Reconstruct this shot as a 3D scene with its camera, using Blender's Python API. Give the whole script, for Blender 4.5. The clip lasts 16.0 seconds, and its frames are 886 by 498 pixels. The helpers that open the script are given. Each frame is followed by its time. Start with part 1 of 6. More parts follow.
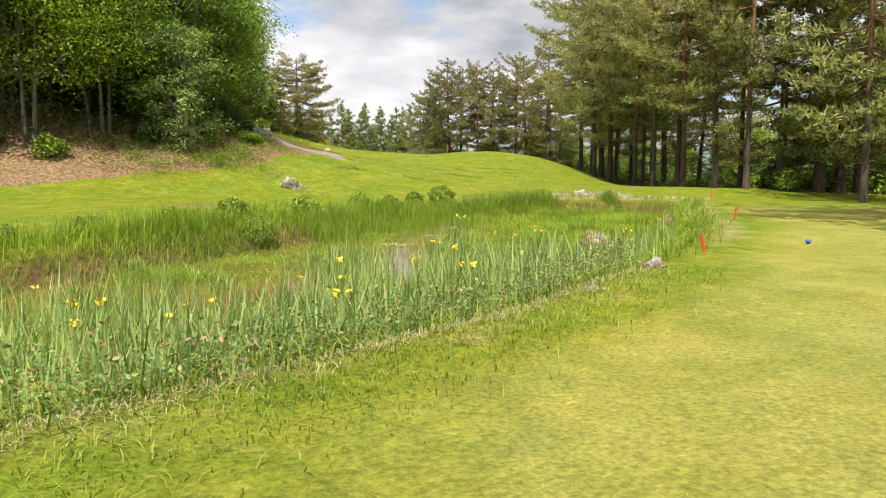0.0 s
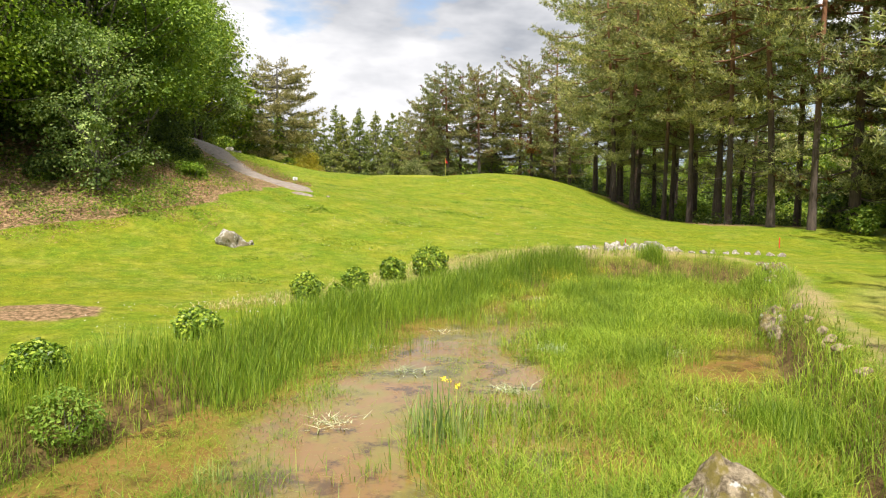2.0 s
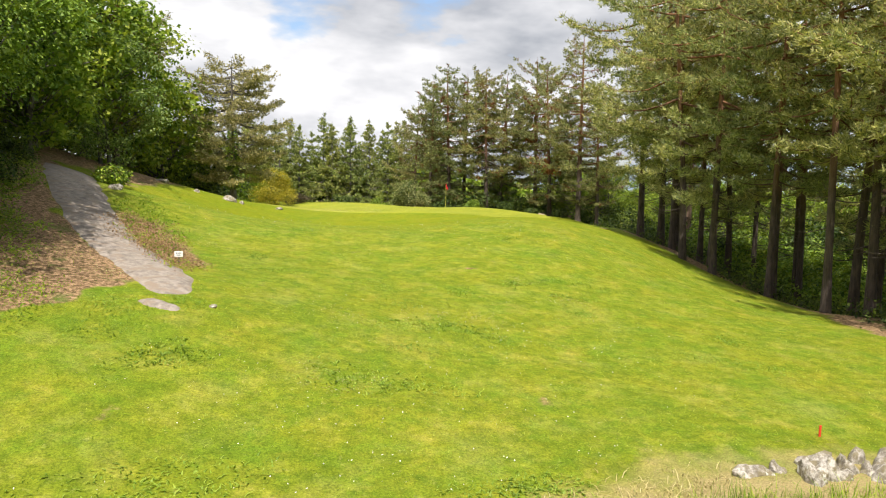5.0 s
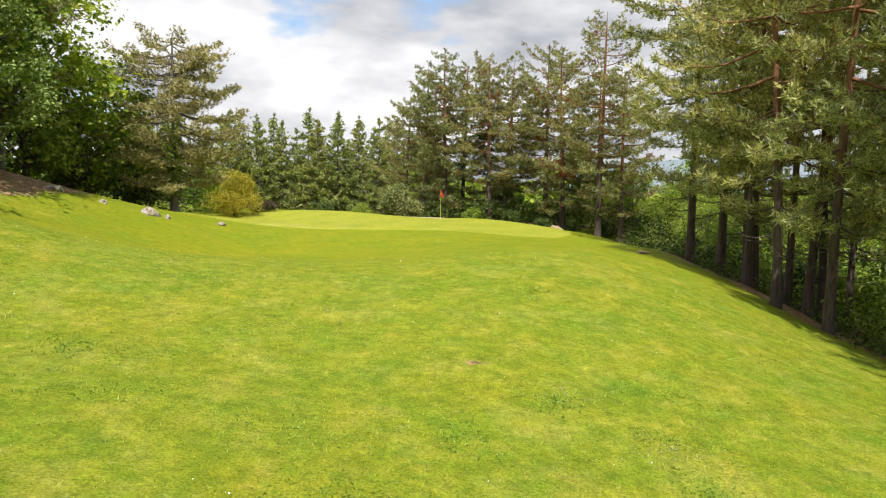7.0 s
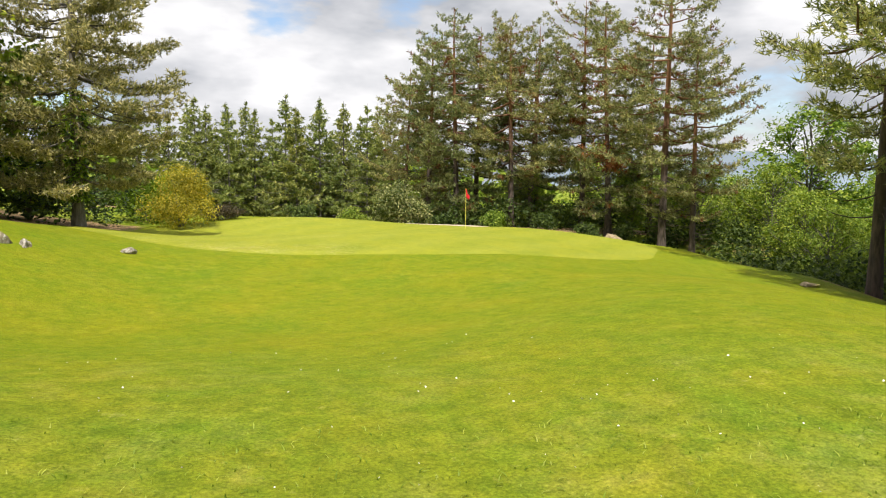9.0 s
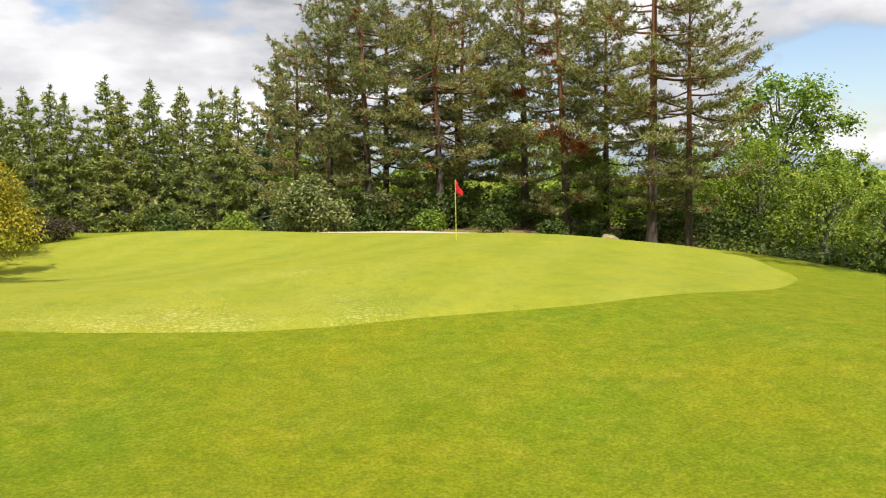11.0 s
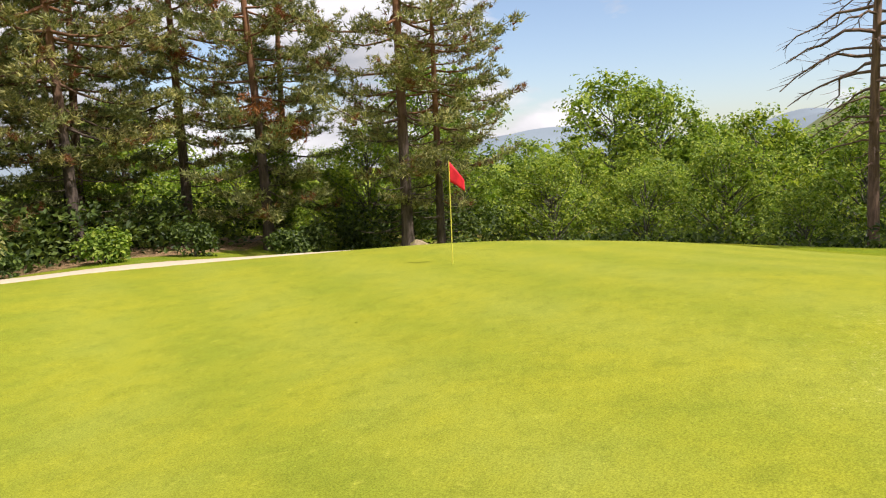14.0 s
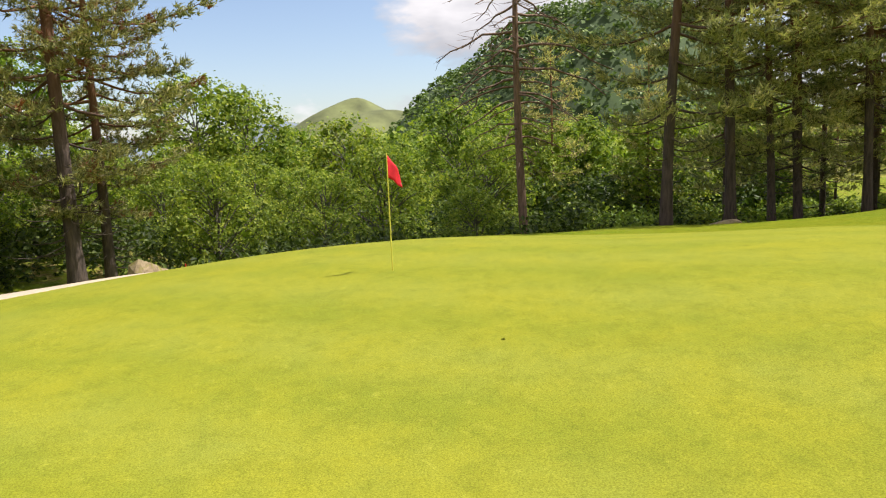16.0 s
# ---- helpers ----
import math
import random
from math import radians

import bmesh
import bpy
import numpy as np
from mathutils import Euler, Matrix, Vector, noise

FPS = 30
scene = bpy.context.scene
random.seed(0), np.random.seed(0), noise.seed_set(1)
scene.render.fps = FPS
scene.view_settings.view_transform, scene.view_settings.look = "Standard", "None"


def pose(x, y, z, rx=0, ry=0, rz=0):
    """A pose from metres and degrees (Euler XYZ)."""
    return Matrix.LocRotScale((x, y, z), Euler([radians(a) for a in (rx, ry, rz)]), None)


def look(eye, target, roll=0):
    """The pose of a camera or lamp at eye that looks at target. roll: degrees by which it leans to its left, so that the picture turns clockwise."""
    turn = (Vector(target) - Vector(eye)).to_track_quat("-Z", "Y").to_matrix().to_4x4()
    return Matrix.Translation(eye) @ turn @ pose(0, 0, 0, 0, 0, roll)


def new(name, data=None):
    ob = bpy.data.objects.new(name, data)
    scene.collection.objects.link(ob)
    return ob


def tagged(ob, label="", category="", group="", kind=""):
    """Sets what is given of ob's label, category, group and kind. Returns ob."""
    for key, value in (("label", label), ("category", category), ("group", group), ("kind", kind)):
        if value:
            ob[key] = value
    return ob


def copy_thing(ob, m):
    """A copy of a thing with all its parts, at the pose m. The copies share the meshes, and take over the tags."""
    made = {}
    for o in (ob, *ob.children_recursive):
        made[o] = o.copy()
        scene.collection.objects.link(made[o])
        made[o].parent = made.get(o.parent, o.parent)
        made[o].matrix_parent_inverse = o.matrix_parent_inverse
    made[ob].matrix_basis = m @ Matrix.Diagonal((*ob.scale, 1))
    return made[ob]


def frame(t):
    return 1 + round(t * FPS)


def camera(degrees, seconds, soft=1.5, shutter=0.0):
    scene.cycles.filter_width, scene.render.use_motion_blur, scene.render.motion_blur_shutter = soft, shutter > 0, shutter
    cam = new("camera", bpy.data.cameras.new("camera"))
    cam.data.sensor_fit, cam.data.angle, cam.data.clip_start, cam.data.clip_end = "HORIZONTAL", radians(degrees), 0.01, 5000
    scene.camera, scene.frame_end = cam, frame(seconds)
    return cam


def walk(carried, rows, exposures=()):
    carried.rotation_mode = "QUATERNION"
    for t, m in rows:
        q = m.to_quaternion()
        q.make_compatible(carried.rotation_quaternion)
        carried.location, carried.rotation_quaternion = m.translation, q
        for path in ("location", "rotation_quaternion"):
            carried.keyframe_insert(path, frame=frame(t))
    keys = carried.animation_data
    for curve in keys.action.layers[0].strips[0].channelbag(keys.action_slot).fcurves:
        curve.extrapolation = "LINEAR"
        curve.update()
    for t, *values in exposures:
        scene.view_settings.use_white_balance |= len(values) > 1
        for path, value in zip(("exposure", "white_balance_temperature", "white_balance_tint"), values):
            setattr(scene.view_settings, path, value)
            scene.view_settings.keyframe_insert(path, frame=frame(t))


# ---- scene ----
cam = camera(62.7, 16.0, soft=1.15)
PATH = [
    (0, (0.741, -0.039, 2.014), (0.829, 1.949, 1.814), 0.2),
    (0.5, (0.897, 1.964, 2.173), (0.986, 3.952, 1.973), 0.4),
    (1, (1.04, 4.177, 2.42), (1.132, 6.164, 2.218), 0.4),
    (1.5, (1.264, 6.514, 2.966), (1.353, 8.502, 2.767), 0.5),
    (2, (1.484, 8.896, 3.845), (1.571, 10.884, 3.647), 0.4),
    (2.5, (1.618, 11.339, 4.371), (1.707, 13.327, 4.178), 0.6),
    (3, (1.777, 13.881, 4.626), (1.866, 15.869, 4.435), 0.7),
    (3.5, (1.946, 16.688, 4.883), (2.034, 18.677, 4.694), 0.8),
    (4, (2.14, 19.603, 5.278), (2.222, 21.593, 5.09), 0.8),
    (4.5, (2.29, 22.537, 5.679), (2.37, 24.527, 5.494), 0.7),
    (5, (2.421, 25.415, 5.946), (2.503, 27.405, 5.764), 0.9),
    (7.5, (3.242, 40.916, 6.464), (3.331, 42.905, 6.28), 1.3),
    (8, (2.893, 44.717, 6.379), (2.988, 46.706, 6.195), 1.3),
    (8.2, (2.691, 46.198, 6.382), (2.789, 48.187, 6.195), 1.3),
    (10.3, (-1.282, 62.654, 6.236), (-0.935, 64.614, 6.035), -0.9),
    (10.5, (-1.746, 63.838, 6.218), (-1.33, 65.784, 6.014), -0.6),
    (11, (-2.883, 66.544, 6.096), (-2.285, 68.442, 5.889), -1.1),
    (11.5, (-4.158, 69.067, 6.031), (-3.368, 70.891, 5.813), -1.6),
    (12, (-5.219, 71.885, 5.961), (-4.258, 73.624, 5.733), -2.1),
    (12.5, (-6.016, 75.146, 5.912), (-4.876, 76.773, 5.681), -2.0),
    (13, (-6.803, 78.291, 5.851), (-5.47, 79.764, 5.62), -2.3),
    (13.5, (-7.645, 81.265, 5.893), (-6.078, 82.485, 5.657), -2.2),
    (14, (-8.248, 84.118, 5.869), (-6.484, 85.03, 5.63), -2.4),
    (14.5, (-8.476, 86.567, 5.86), (-6.578, 87.149, 5.614), -2.5),
    (15, (-8.52, 88.855, 5.852), (-6.551, 89.094, 5.598), -2.7),
    (15.5, (-8.227, 90.926, 5.863), (-6.246, 90.827, 5.601), -2.6),
    (16, (-7.862, 92.681, 5.904), (-5.923, 92.276, 5.633), -2.5),
]
walk(cam, [(t, look(e, g, r)) for t, e, g, r in PATH], [(0, 0.58, 6500, 13), (1, 0.68, 6500, 12), (5, 0.66, 6500, 12), (8, 0.62, 6500, 12), (10.5, 0.54, 6500, 12), (13, 0.52, 6500, 16), (16, 0.52, 6500, 16)])


# ---- light ----
SUN_ELEV, SUN_AZ = 59.5, 186.0          # degrees; azimuth clockwise from +y
world = bpy.data.worlds.new("sky")
scene.world = world
world.use_nodes = True
wn, wl = world.node_tree.nodes, world.node_tree.links
wn.clear()
sky = wn.new("ShaderNodeTexSky")
sky.sky_type, sky.sun_disc = "NISHITA", False
sky.sun_elevation, sky.sun_rotation = radians(SUN_ELEV), radians(SUN_AZ)
sky.air_density, sky.dust_density = 1.0, 1.0
bg_sky = wn.new("ShaderNodeBackground")
bg_sky.inputs["Strength"].default_value = 0.115
wl.new(sky.outputs[0], bg_sky.inputs["Color"])
# broken cloud cover: heaps with grey undersides, thinning to blue sky in the east
co = wn.new("ShaderNodeTexCoord")
sep = wn.new("ShaderNodeSeparateXYZ")
wl.new(co.outputs["Generated"], sep.inputs[0])


def cloud_noise(scale, detail, offset, squash=2.6):
    mp = wn.new("ShaderNodeMapping")
    mp.inputs["Location"].default_value, mp.inputs["Scale"].default_value = offset, (1.0, 1.0, squash)
    wl.new(co.outputs["Generated"], mp.inputs["Vector"])
    nz = wn.new("ShaderNodeTexNoise")
    nz.inputs["Scale"].default_value, nz.inputs["Detail"].default_value = scale, detail
    nz.inputs["Roughness"].default_value = 0.54
    wl.new(mp.outputs[0], nz.inputs["Vector"])
    return nz.outputs["Fac"]


def cloud_math(op, a, b):
    m = wn.new("ShaderNodeMath")
    m.operation = op
    for sock, v in zip(m.inputs, (a, b)):
        if isinstance(v, bpy.types.NodeSocket):
            wl.new(v, sock)
        else:
            sock.default_value = v
    return m.outputs[0]


def cloud_ramp(src, a, b, ca, cb):
    r = wn.new("ShaderNodeValToRGB")
    r.color_ramp.elements[0].position, r.color_ramp.elements[1].position = a, b
    r.color_ramp.elements[0].color, r.color_ramp.elements[1].color = (*ca, 1), (*cb, 1)
    wl.new(src, r.inputs[0])
    return r.outputs[0]


heap, heap_above = cloud_noise(2.6, 9, (3.1, 1.7, 0.4)), cloud_noise(2.6, 5, (3.1, 1.7, 0.62))
cover = cloud_ramp(cloud_math("SUBTRACT", heap, cloud_math("MULTIPLY", sep.outputs["X"], 0.080)), 0.385, 0.45, (0, 0, 0), (1, 1, 1))
underside = cloud_math("ADD", cloud_math("MULTIPLY", cloud_math("SUBTRACT", heap, heap_above), 2.8), 0.46)
shade = cloud_ramp(underside, 0.14, 0.86, (0.33, 0.35, 0.38), (0.74, 0.74, 0.74))
bg_cloud = wn.new("ShaderNodeBackground")
bg_cloud.inputs["Strength"].default_value = 0.95
wl.new(shade, bg_cloud.inputs["Color"])
wmix = wn.new("ShaderNodeMixShader")
wl.new(cover, wmix.inputs[0]); wl.new(bg_sky.outputs[0], wmix.inputs[1]); wl.new(bg_cloud.outputs[0], wmix.inputs[2])
wout = wn.new("ShaderNodeOutputWorld")
wl.new(wmix.outputs[0], wout.inputs["Surface"])

sun_data = bpy.data.lights.new("sun", "SUN")
sun_data.energy, sun_data.angle, sun_data.color = 4.6, radians(0.6), (1.0, 0.95, 0.86)
sun = new("sun", sun_data)
az, el = radians(SUN_AZ), radians(SUN_ELEV)
to_sun = Vector((math.sin(az) * math.cos(el), math.cos(az) * math.cos(el), math.sin(el)))
sun.matrix_world = look(to_sun * 100, (0, 0, 0))


# ---- materials ----
def material(name):
    m = bpy.data.materials.new(name)
    m.use_nodes = True
    nt = m.node_tree
    return m, nt, nt.nodes["Principled BSDF"]


def ramp(nt, src, stops):
    r = nt.nodes.new("ShaderNodeValToRGB")
    els = r.color_ramp.elements
    while len(els) < len(stops):
        els.new(0.5)
    for e, (p, c) in zip(els, stops):
        e.position, e.color = p, (*c, 1)
    nt.links.new(src, r.inputs[0])
    return r.outputs[0]


def noise_tex(nt, scale, detail=4, rough=0.55, vec=None, kind="Object"):
    if vec is None:
        vec = nt.nodes.new("ShaderNodeTexCoord").outputs[kind]
    n = nt.nodes.new("ShaderNodeTexNoise")
    n.inputs["Scale"].default_value, n.inputs["Detail"].default_value, n.inputs["Roughness"].default_value = scale, detail, rough
    nt.links.new(vec, n.inputs["Vector"])
    return n.outputs["Fac"]


def stretched(nt, sx, sy, sz):
    tc = nt.nodes.new("ShaderNodeTexCoord")
    mp = nt.nodes.new("ShaderNodeMapping")
    mp.inputs["Scale"].default_value = (sx, sy, sz)
    nt.links.new(tc.outputs["Object"], mp.inputs["Vector"])
    return mp.outputs[0]


def mixed(nt, fac, a, b, mode="MIX"):
    m = nt.nodes.new("ShaderNodeMix")
    m.data_type, m.blend_type = "RGBA", mode
    for sock, v in ((m.inputs[0], fac), (m.inputs[6], a), (m.inputs[7], b)):
        if isinstance(v, bpy.types.NodeSocket):
            nt.links.new(v, sock)
        elif isinstance(v, (int, float)):
            sock.default_value = v
        else:
            sock.default_value = (*v, 1)
    return m.outputs[2]


def math_node(nt, op, a, b):
    m = nt.nodes.new("ShaderNodeMath")
    m.operation = op
    for sock, v in ((m.inputs[0], a), (m.inputs[1], b)):
        if isinstance(v, bpy.types.NodeSocket):
            nt.links.new(v, sock)
        else:
            sock.default_value = v
    return m.outputs[0]


def bumped(nt, bsdf, height, strength=0.4, dist=0.03):
    b = nt.nodes.new("ShaderNodeBump")
    b.inputs["Strength"].default_value, b.inputs["Distance"].default_value = strength, dist
    nt.links.new(height, b.inputs["Height"])
    nt.links.new(b.outputs[0], bsdf.inputs["Normal"])


def foliage(name, dark, mid, light, trans=0.35, rough=0.55, seasonal=None):
    """Leaves that let some light through; colour varies leaf by leaf and tree by tree."""
    m, nt, bsdf = material(name)
    geo = nt.nodes.new("ShaderNodeNewGeometry")
    info = nt.nodes.new("ShaderNodeObjectInfo")
    col = ramp(nt, geo.outputs["Random Per Island"], [(0.0, dark), (0.5, mid), (1.0, light)])
    big = ramp(nt, noise_tex(nt, 0.5, 3), [(0.3, (0.72, 0.75, 0.7)), (0.7, (1.2, 1.15, 1.1))])
    col = mixed(nt, 1.0, col, big, "MULTIPLY")
    tree = ramp(nt, info.outputs["Random"], [(0.0, (0.82, 0.9, 0.85)), (1.0, (1.15, 1.08, 1.0))])
    col = mixed(nt, 1.0, col, tree, "MULTIPLY")
    if seasonal:
        patch = ramp(nt, noise_tex(nt, 0.8, 2), [(0.59, (0, 0, 0)), (0.66, (1, 1, 1))])
        col = mixed(nt, patch, col, seasonal)
    nt.links.new(col, bsdf.inputs["Base Color"])
    bsdf.inputs["Roughness"].default_value = rough
    bsdf.inputs["Specular IOR Level"].default_value = 0.3
    tr = nt.nodes.new("ShaderNodeBsdfTranslucent")
    bright = mixed(nt, 1.0, col, (1.25, 1.35, 0.75), "MULTIPLY")
    nt.links.new(bright, tr.inputs["Color"])
    ms = nt.nodes.new("ShaderNodeMixShader")
    ms.inputs[0].default_value = trans
    nt.links.new(bsdf.outputs[0], ms.inputs[1]); nt.links.new(tr.outputs[0], ms.inputs[2])
    nt.links.new(ms.outputs[0], nt.nodes["Material Output"].inputs["Surface"])
    return m


def bark(name, dark, light, upper=None):
    m, nt, bsdf = material(name)
    v = stretched(nt, 5, 5, 0.9)
    n = noise_tex(nt, 2.2, 6, 0.65, v)
    col = ramp(nt, n, [(0.3, dark), (0.68, light)])
    if upper:
        tc = nt.nodes.new("ShaderNodeTexCoord")
        sp = nt.nodes.new("ShaderNodeSeparateXYZ")
        nt.links.new(tc.outputs["Object"], sp.inputs[0])
        hfac = ramp(nt, math_node(nt, "DIVIDE", sp.outputs["Z"], 16.0), [(0.30, (0, 0, 0)), (0.62, (1, 1, 1))])
        col = mixed(nt, hfac, col, mixed(nt, n, tuple(c * 0.6 for c in upper), upper))
    nt.links.new(col, bsdf.inputs["Base Color"])
    bsdf.inputs["Roughness"].default_value = 0.9
    bumped(nt, bsdf, n, 0.8, 0.05)
    return m


def stone(name, dark, light, moss):
    m, nt, bsdf = material(name)
    n = noise_tex(nt, 5, 8, 0.65)
    col = ramp(nt, n, [(0.3, dark), (0.6, light)])
    spots = ramp(nt, noise_tex(nt, 2.4, 5, 0.6), [(0.5, (0, 0, 0)), (0.62, (1, 1, 1))])
    col = mixed(nt, spots, col, moss)
    nt.links.new(col, bsdf.inputs["Base Color"])
    bsdf.inputs["Roughness"].default_value = 0.9
    bumped(nt, bsdf, n, 0.7, 0.04)
    return m


def lichened(name, dark, light, moss):
    """Rough stone with sharp-edged patches of lichen and moss."""
    m, nt, bsdf = material(name)
    n = noise_tex(nt, 7, 9, 0.75)
    col = ramp(nt, n, [(0.42, dark), (0.58, light)])
    col = mixed(nt, ramp(nt, noise_tex(nt, 2.6, 7, 0.7), [(0.46, (0, 0, 0)), (0.54, (1, 1, 1))]), col, mixed(nt, n, tuple(c * 0.4 for c in moss), moss))
    col = mixed(nt, ramp(nt, noise_tex(nt, 4.5, 5, 0.6), [(0.60, (0, 0, 0)), (0.64, (0.9, 0.9, 0.9))]), col, (0.55, 0.54, 0.48))
    nt.links.new(col, bsdf.inputs["Base Color"])
    bsdf.inputs["Roughness"].default_value = 0.92
    bumped(nt, bsdf, n, 0.9, 0.05)
    return m


def plain(name, color, rough=0.6, amount=0.25, scale=6.0):
    m, nt, bsdf = material(name)
    n = noise_tex(nt, scale, 5)
    nt.links.new(ramp(nt, n, [(0.25, tuple(c * (1 - amount) for c in color)), (0.75, tuple(min(1, c * (1 + amount)) for c in color))]), bsdf.inputs["Base Color"])
    bsdf.inputs["Roughness"].default_value = rough
    return m


def moved(nt, x, y):
    tc = nt.nodes.new("ShaderNodeTexCoord")
    mp = nt.nodes.new("ShaderNodeMapping")
    mp.inputs["Location"].default_value = (x, y, 0)
    nt.links.new(tc.outputs["Object"], mp.inputs["Vector"])
    return mp.outputs[0]


def tuft_noise(nt):
    return noise_tex(nt, 5.5, 6, 0.7)


def ground_material():
    """Rough grass, close-mown green, leaf litter, bare earth and sand, laid out by the masks of the sheet."""
    m, nt, bsdf = material("turf")
    at = nt.nodes.new("ShaderNodeAttribute"); at.attribute_name = "cover"
    at2 = nt.nodes.new("ShaderNodeAttribute"); at2.attribute_name = "wear"
    sp = nt.nodes.new("ShaderNodeSeparateColor"); nt.links.new(at.outputs["Color"], sp.inputs[0])
    sw = nt.nodes.new("ShaderNodeSeparateColor"); nt.links.new(at2.outputs["Color"], sw.inputs[0])
    fine, mid, wide = noise_tex(nt, 26, 5, 0.7), noise_tex(nt, 1.3, 6, 0.6), noise_tex(nt, 0.16, 4)
    blade = noise_tex(nt, 90, 3, 0.6)
    grass = ramp(nt, mid, [(0.28, (0.138, 0.178, 0.015)), (0.46, (0.169, 0.202, 0.018)), (0.58, (0.206, 0.224, 0.024)), (0.74, (0.276, 0.264, 0.053))])
    lush = noise_tex(nt, 0.85, 8, 0.76, moved(nt, 31, 7))
    grass = mixed(nt, ramp(nt, lush, [(0.49, (0, 0, 0)), (0.60, (0.72, 0.72, 0.72))]), grass, mixed(nt, tuft_noise(nt), (0.097, 0.164, 0.013), (0.171, 0.235, 0.023)))
    parched = noise_tex(nt, 0.65, 9, 0.78, moved(nt, 5, 63))
    grass = mixed(nt, ramp(nt, parched, [(0.50, (0, 0, 0)), (0.70, (0.4, 0.4, 0.4))]), grass, mixed(nt, tuft_noise(nt), (0.259, 0.249, 0.052), (0.407, 0.362, 0.143)))
    grass = mixed(nt, ramp(nt, noise_tex(nt, 7.0, 6, 0.75), [(0.58, (0, 0, 0)), (0.70, (0.55, 0.55, 0.55))]), grass, (0.075, 0.125, 0.010))
    grass = mixed(nt, ramp(nt, noise_tex(nt, 4.1, 6, 0.75, moved(nt, 2, 9)), [(0.60, (0, 0, 0)), (0.72, (0.6, 0.6, 0.6))]), grass, (0.40, 0.36, 0.14))
    grass = mixed(nt, 0.5, grass, mixed(nt, ramp(nt, fine, [(0.34, (0, 0, 0)), (0.66, (1, 1, 1))]), (0.10, 0.14, 0.05), (0.80, 0.82, 0.62)), "OVERLAY")
    sward = ramp(nt, noise_tex(nt, 3.2, 9, 0.82), [(0.30, (0.092, 0.145, 0.004)), (0.45, (0.150, 0.194, 0.006)), (0.56, (0.192, 0.216, 0.010)), (0.70, (0.290, 0.268, 0.028))])
    sward = mixed(nt, ramp(nt, noise_tex(nt, 0.45, 5, 0.6), [(0.40, (0, 0, 0)), (0.68, (0.55, 0.55, 0.55))]), sward, (0.215, 0.214, 0.009))
    sward = mixed(nt, ramp(nt, noise_tex(nt, 11, 6, 0.8), [(0.60, (0, 0, 0)), (0.72, (0.6, 0.6, 0.6))]), sward, (0.36, 0.33, 0.07))
    sward = mixed(nt, 0.36, sward, mixed(nt, ramp(nt, fine, [(0.36, (0, 0, 0)), (0.64, (1, 1, 1))]), (0.12, 0.15, 0.05), (0.80, 0.82, 0.6)), "OVERLAY")
    col = mixed(nt, sw.outputs["Green"], grass, sward)
    mown = mixed(nt, ramp(nt, noise_tex(nt, 0.9, 6, 0.7), [(0.35, (0, 0, 0)), (0.65, (1, 1, 1))]), (0.245, 0.250, 0.055), (0.37, 0.335, 0.105))
    mown = mixed(nt, 0.5, mown, mixed(nt, ramp(nt, fine, [(0.34, (0, 0, 0)), (0.66, (1, 1, 1))]), (0.12, 0.16, 0.06), (0.80, 0.80, 0.62)), "OVERLAY")
    col = mixed(nt, sw.outputs["Blue"], col, mown)
    mottle = noise_tex(nt, 3.4, 9, 0.84, moved(nt, 17, 3))
    col = mixed(nt, math_node(nt, "SUBTRACT", 0.54, math_node(nt, "MULTIPLY", math_node(nt, "ADD", sw.outputs["Green"], sw.outputs["Blue"]), 0.34)), col, mixed(nt, ramp(nt, mottle, [(0.36, (0, 0, 0)), (0.64, (1, 1, 1))]), (0.17, 0.24, 0.14), (0.84, 0.80, 0.66)), "OVERLAY")
    sweep = noise_tex(nt, 0.42, 7, 0.66, moved(nt, 44, 12))
    col = mixed(nt, 1.0, col, ramp(nt, sweep, [(0.34, (0.86, 0.96, 1.02)), (0.50, (1.0, 1.0, 1.0)), (0.66, (1.14, 1.03, 1.0))]), "MULTIPLY")
    litter = ramp(nt, noise_tex(nt, 9, 7, 0.7), [(0.3, (0.04, 0.05, 0.015)), (0.46, (0.17, 0.11, 0.055)), (0.60, (0.42, 0.27, 0.155)), (0.78, (0.55, 0.39, 0.24))])
    litter = mixed(nt, ramp(nt, mid, [(0.56, (0, 0, 0)), (0.70, (0.8, 0.8, 0.8))]), litter, (0.11, 0.16, 0.03))
    edge = math_node(nt, "ADD", sp.outputs["Green"], math_node(nt, "MULTIPLY", math_node(nt, "SUBTRACT", mid, 0.5), 0.9))
    col = mixed(nt, ramp(nt, edge, [(0.40, (0, 0, 0)), (0.58, (1, 1, 1))]), col, litter)
    dry = ramp(nt, fine, [(0.3, (0.22, 0.16, 0.07)), (0.7, (0.50, 0.40, 0.20))])
    dedge = math_node(nt, "ADD", sp.outputs["Blue"], math_node(nt, "MULTIPLY", math_node(nt, "SUBTRACT", mid, 0.5), 0.8))
    col = mixed(nt, ramp(nt, dedge, [(0.35, (0, 0, 0)), (0.8, (0.9, 0.9, 0.9))]), col, dry)
    mud = ramp(nt, noise_tex(nt, 3.5, 6, 0.65), [(0.3, (0.045, 0.03, 0.014)), (0.55, (0.15, 0.10, 0.04)), (0.75, (0.26, 0.20, 0.06))])
    col = mixed(nt, sw.outputs["Red"], col, mud)
    nt.links.new(col, bsdf.inputs["Base Color"])
    bsdf.inputs["Roughness"].default_value = 0.85
    bsdf.inputs["Specular IOR Level"].default_value = 0.06
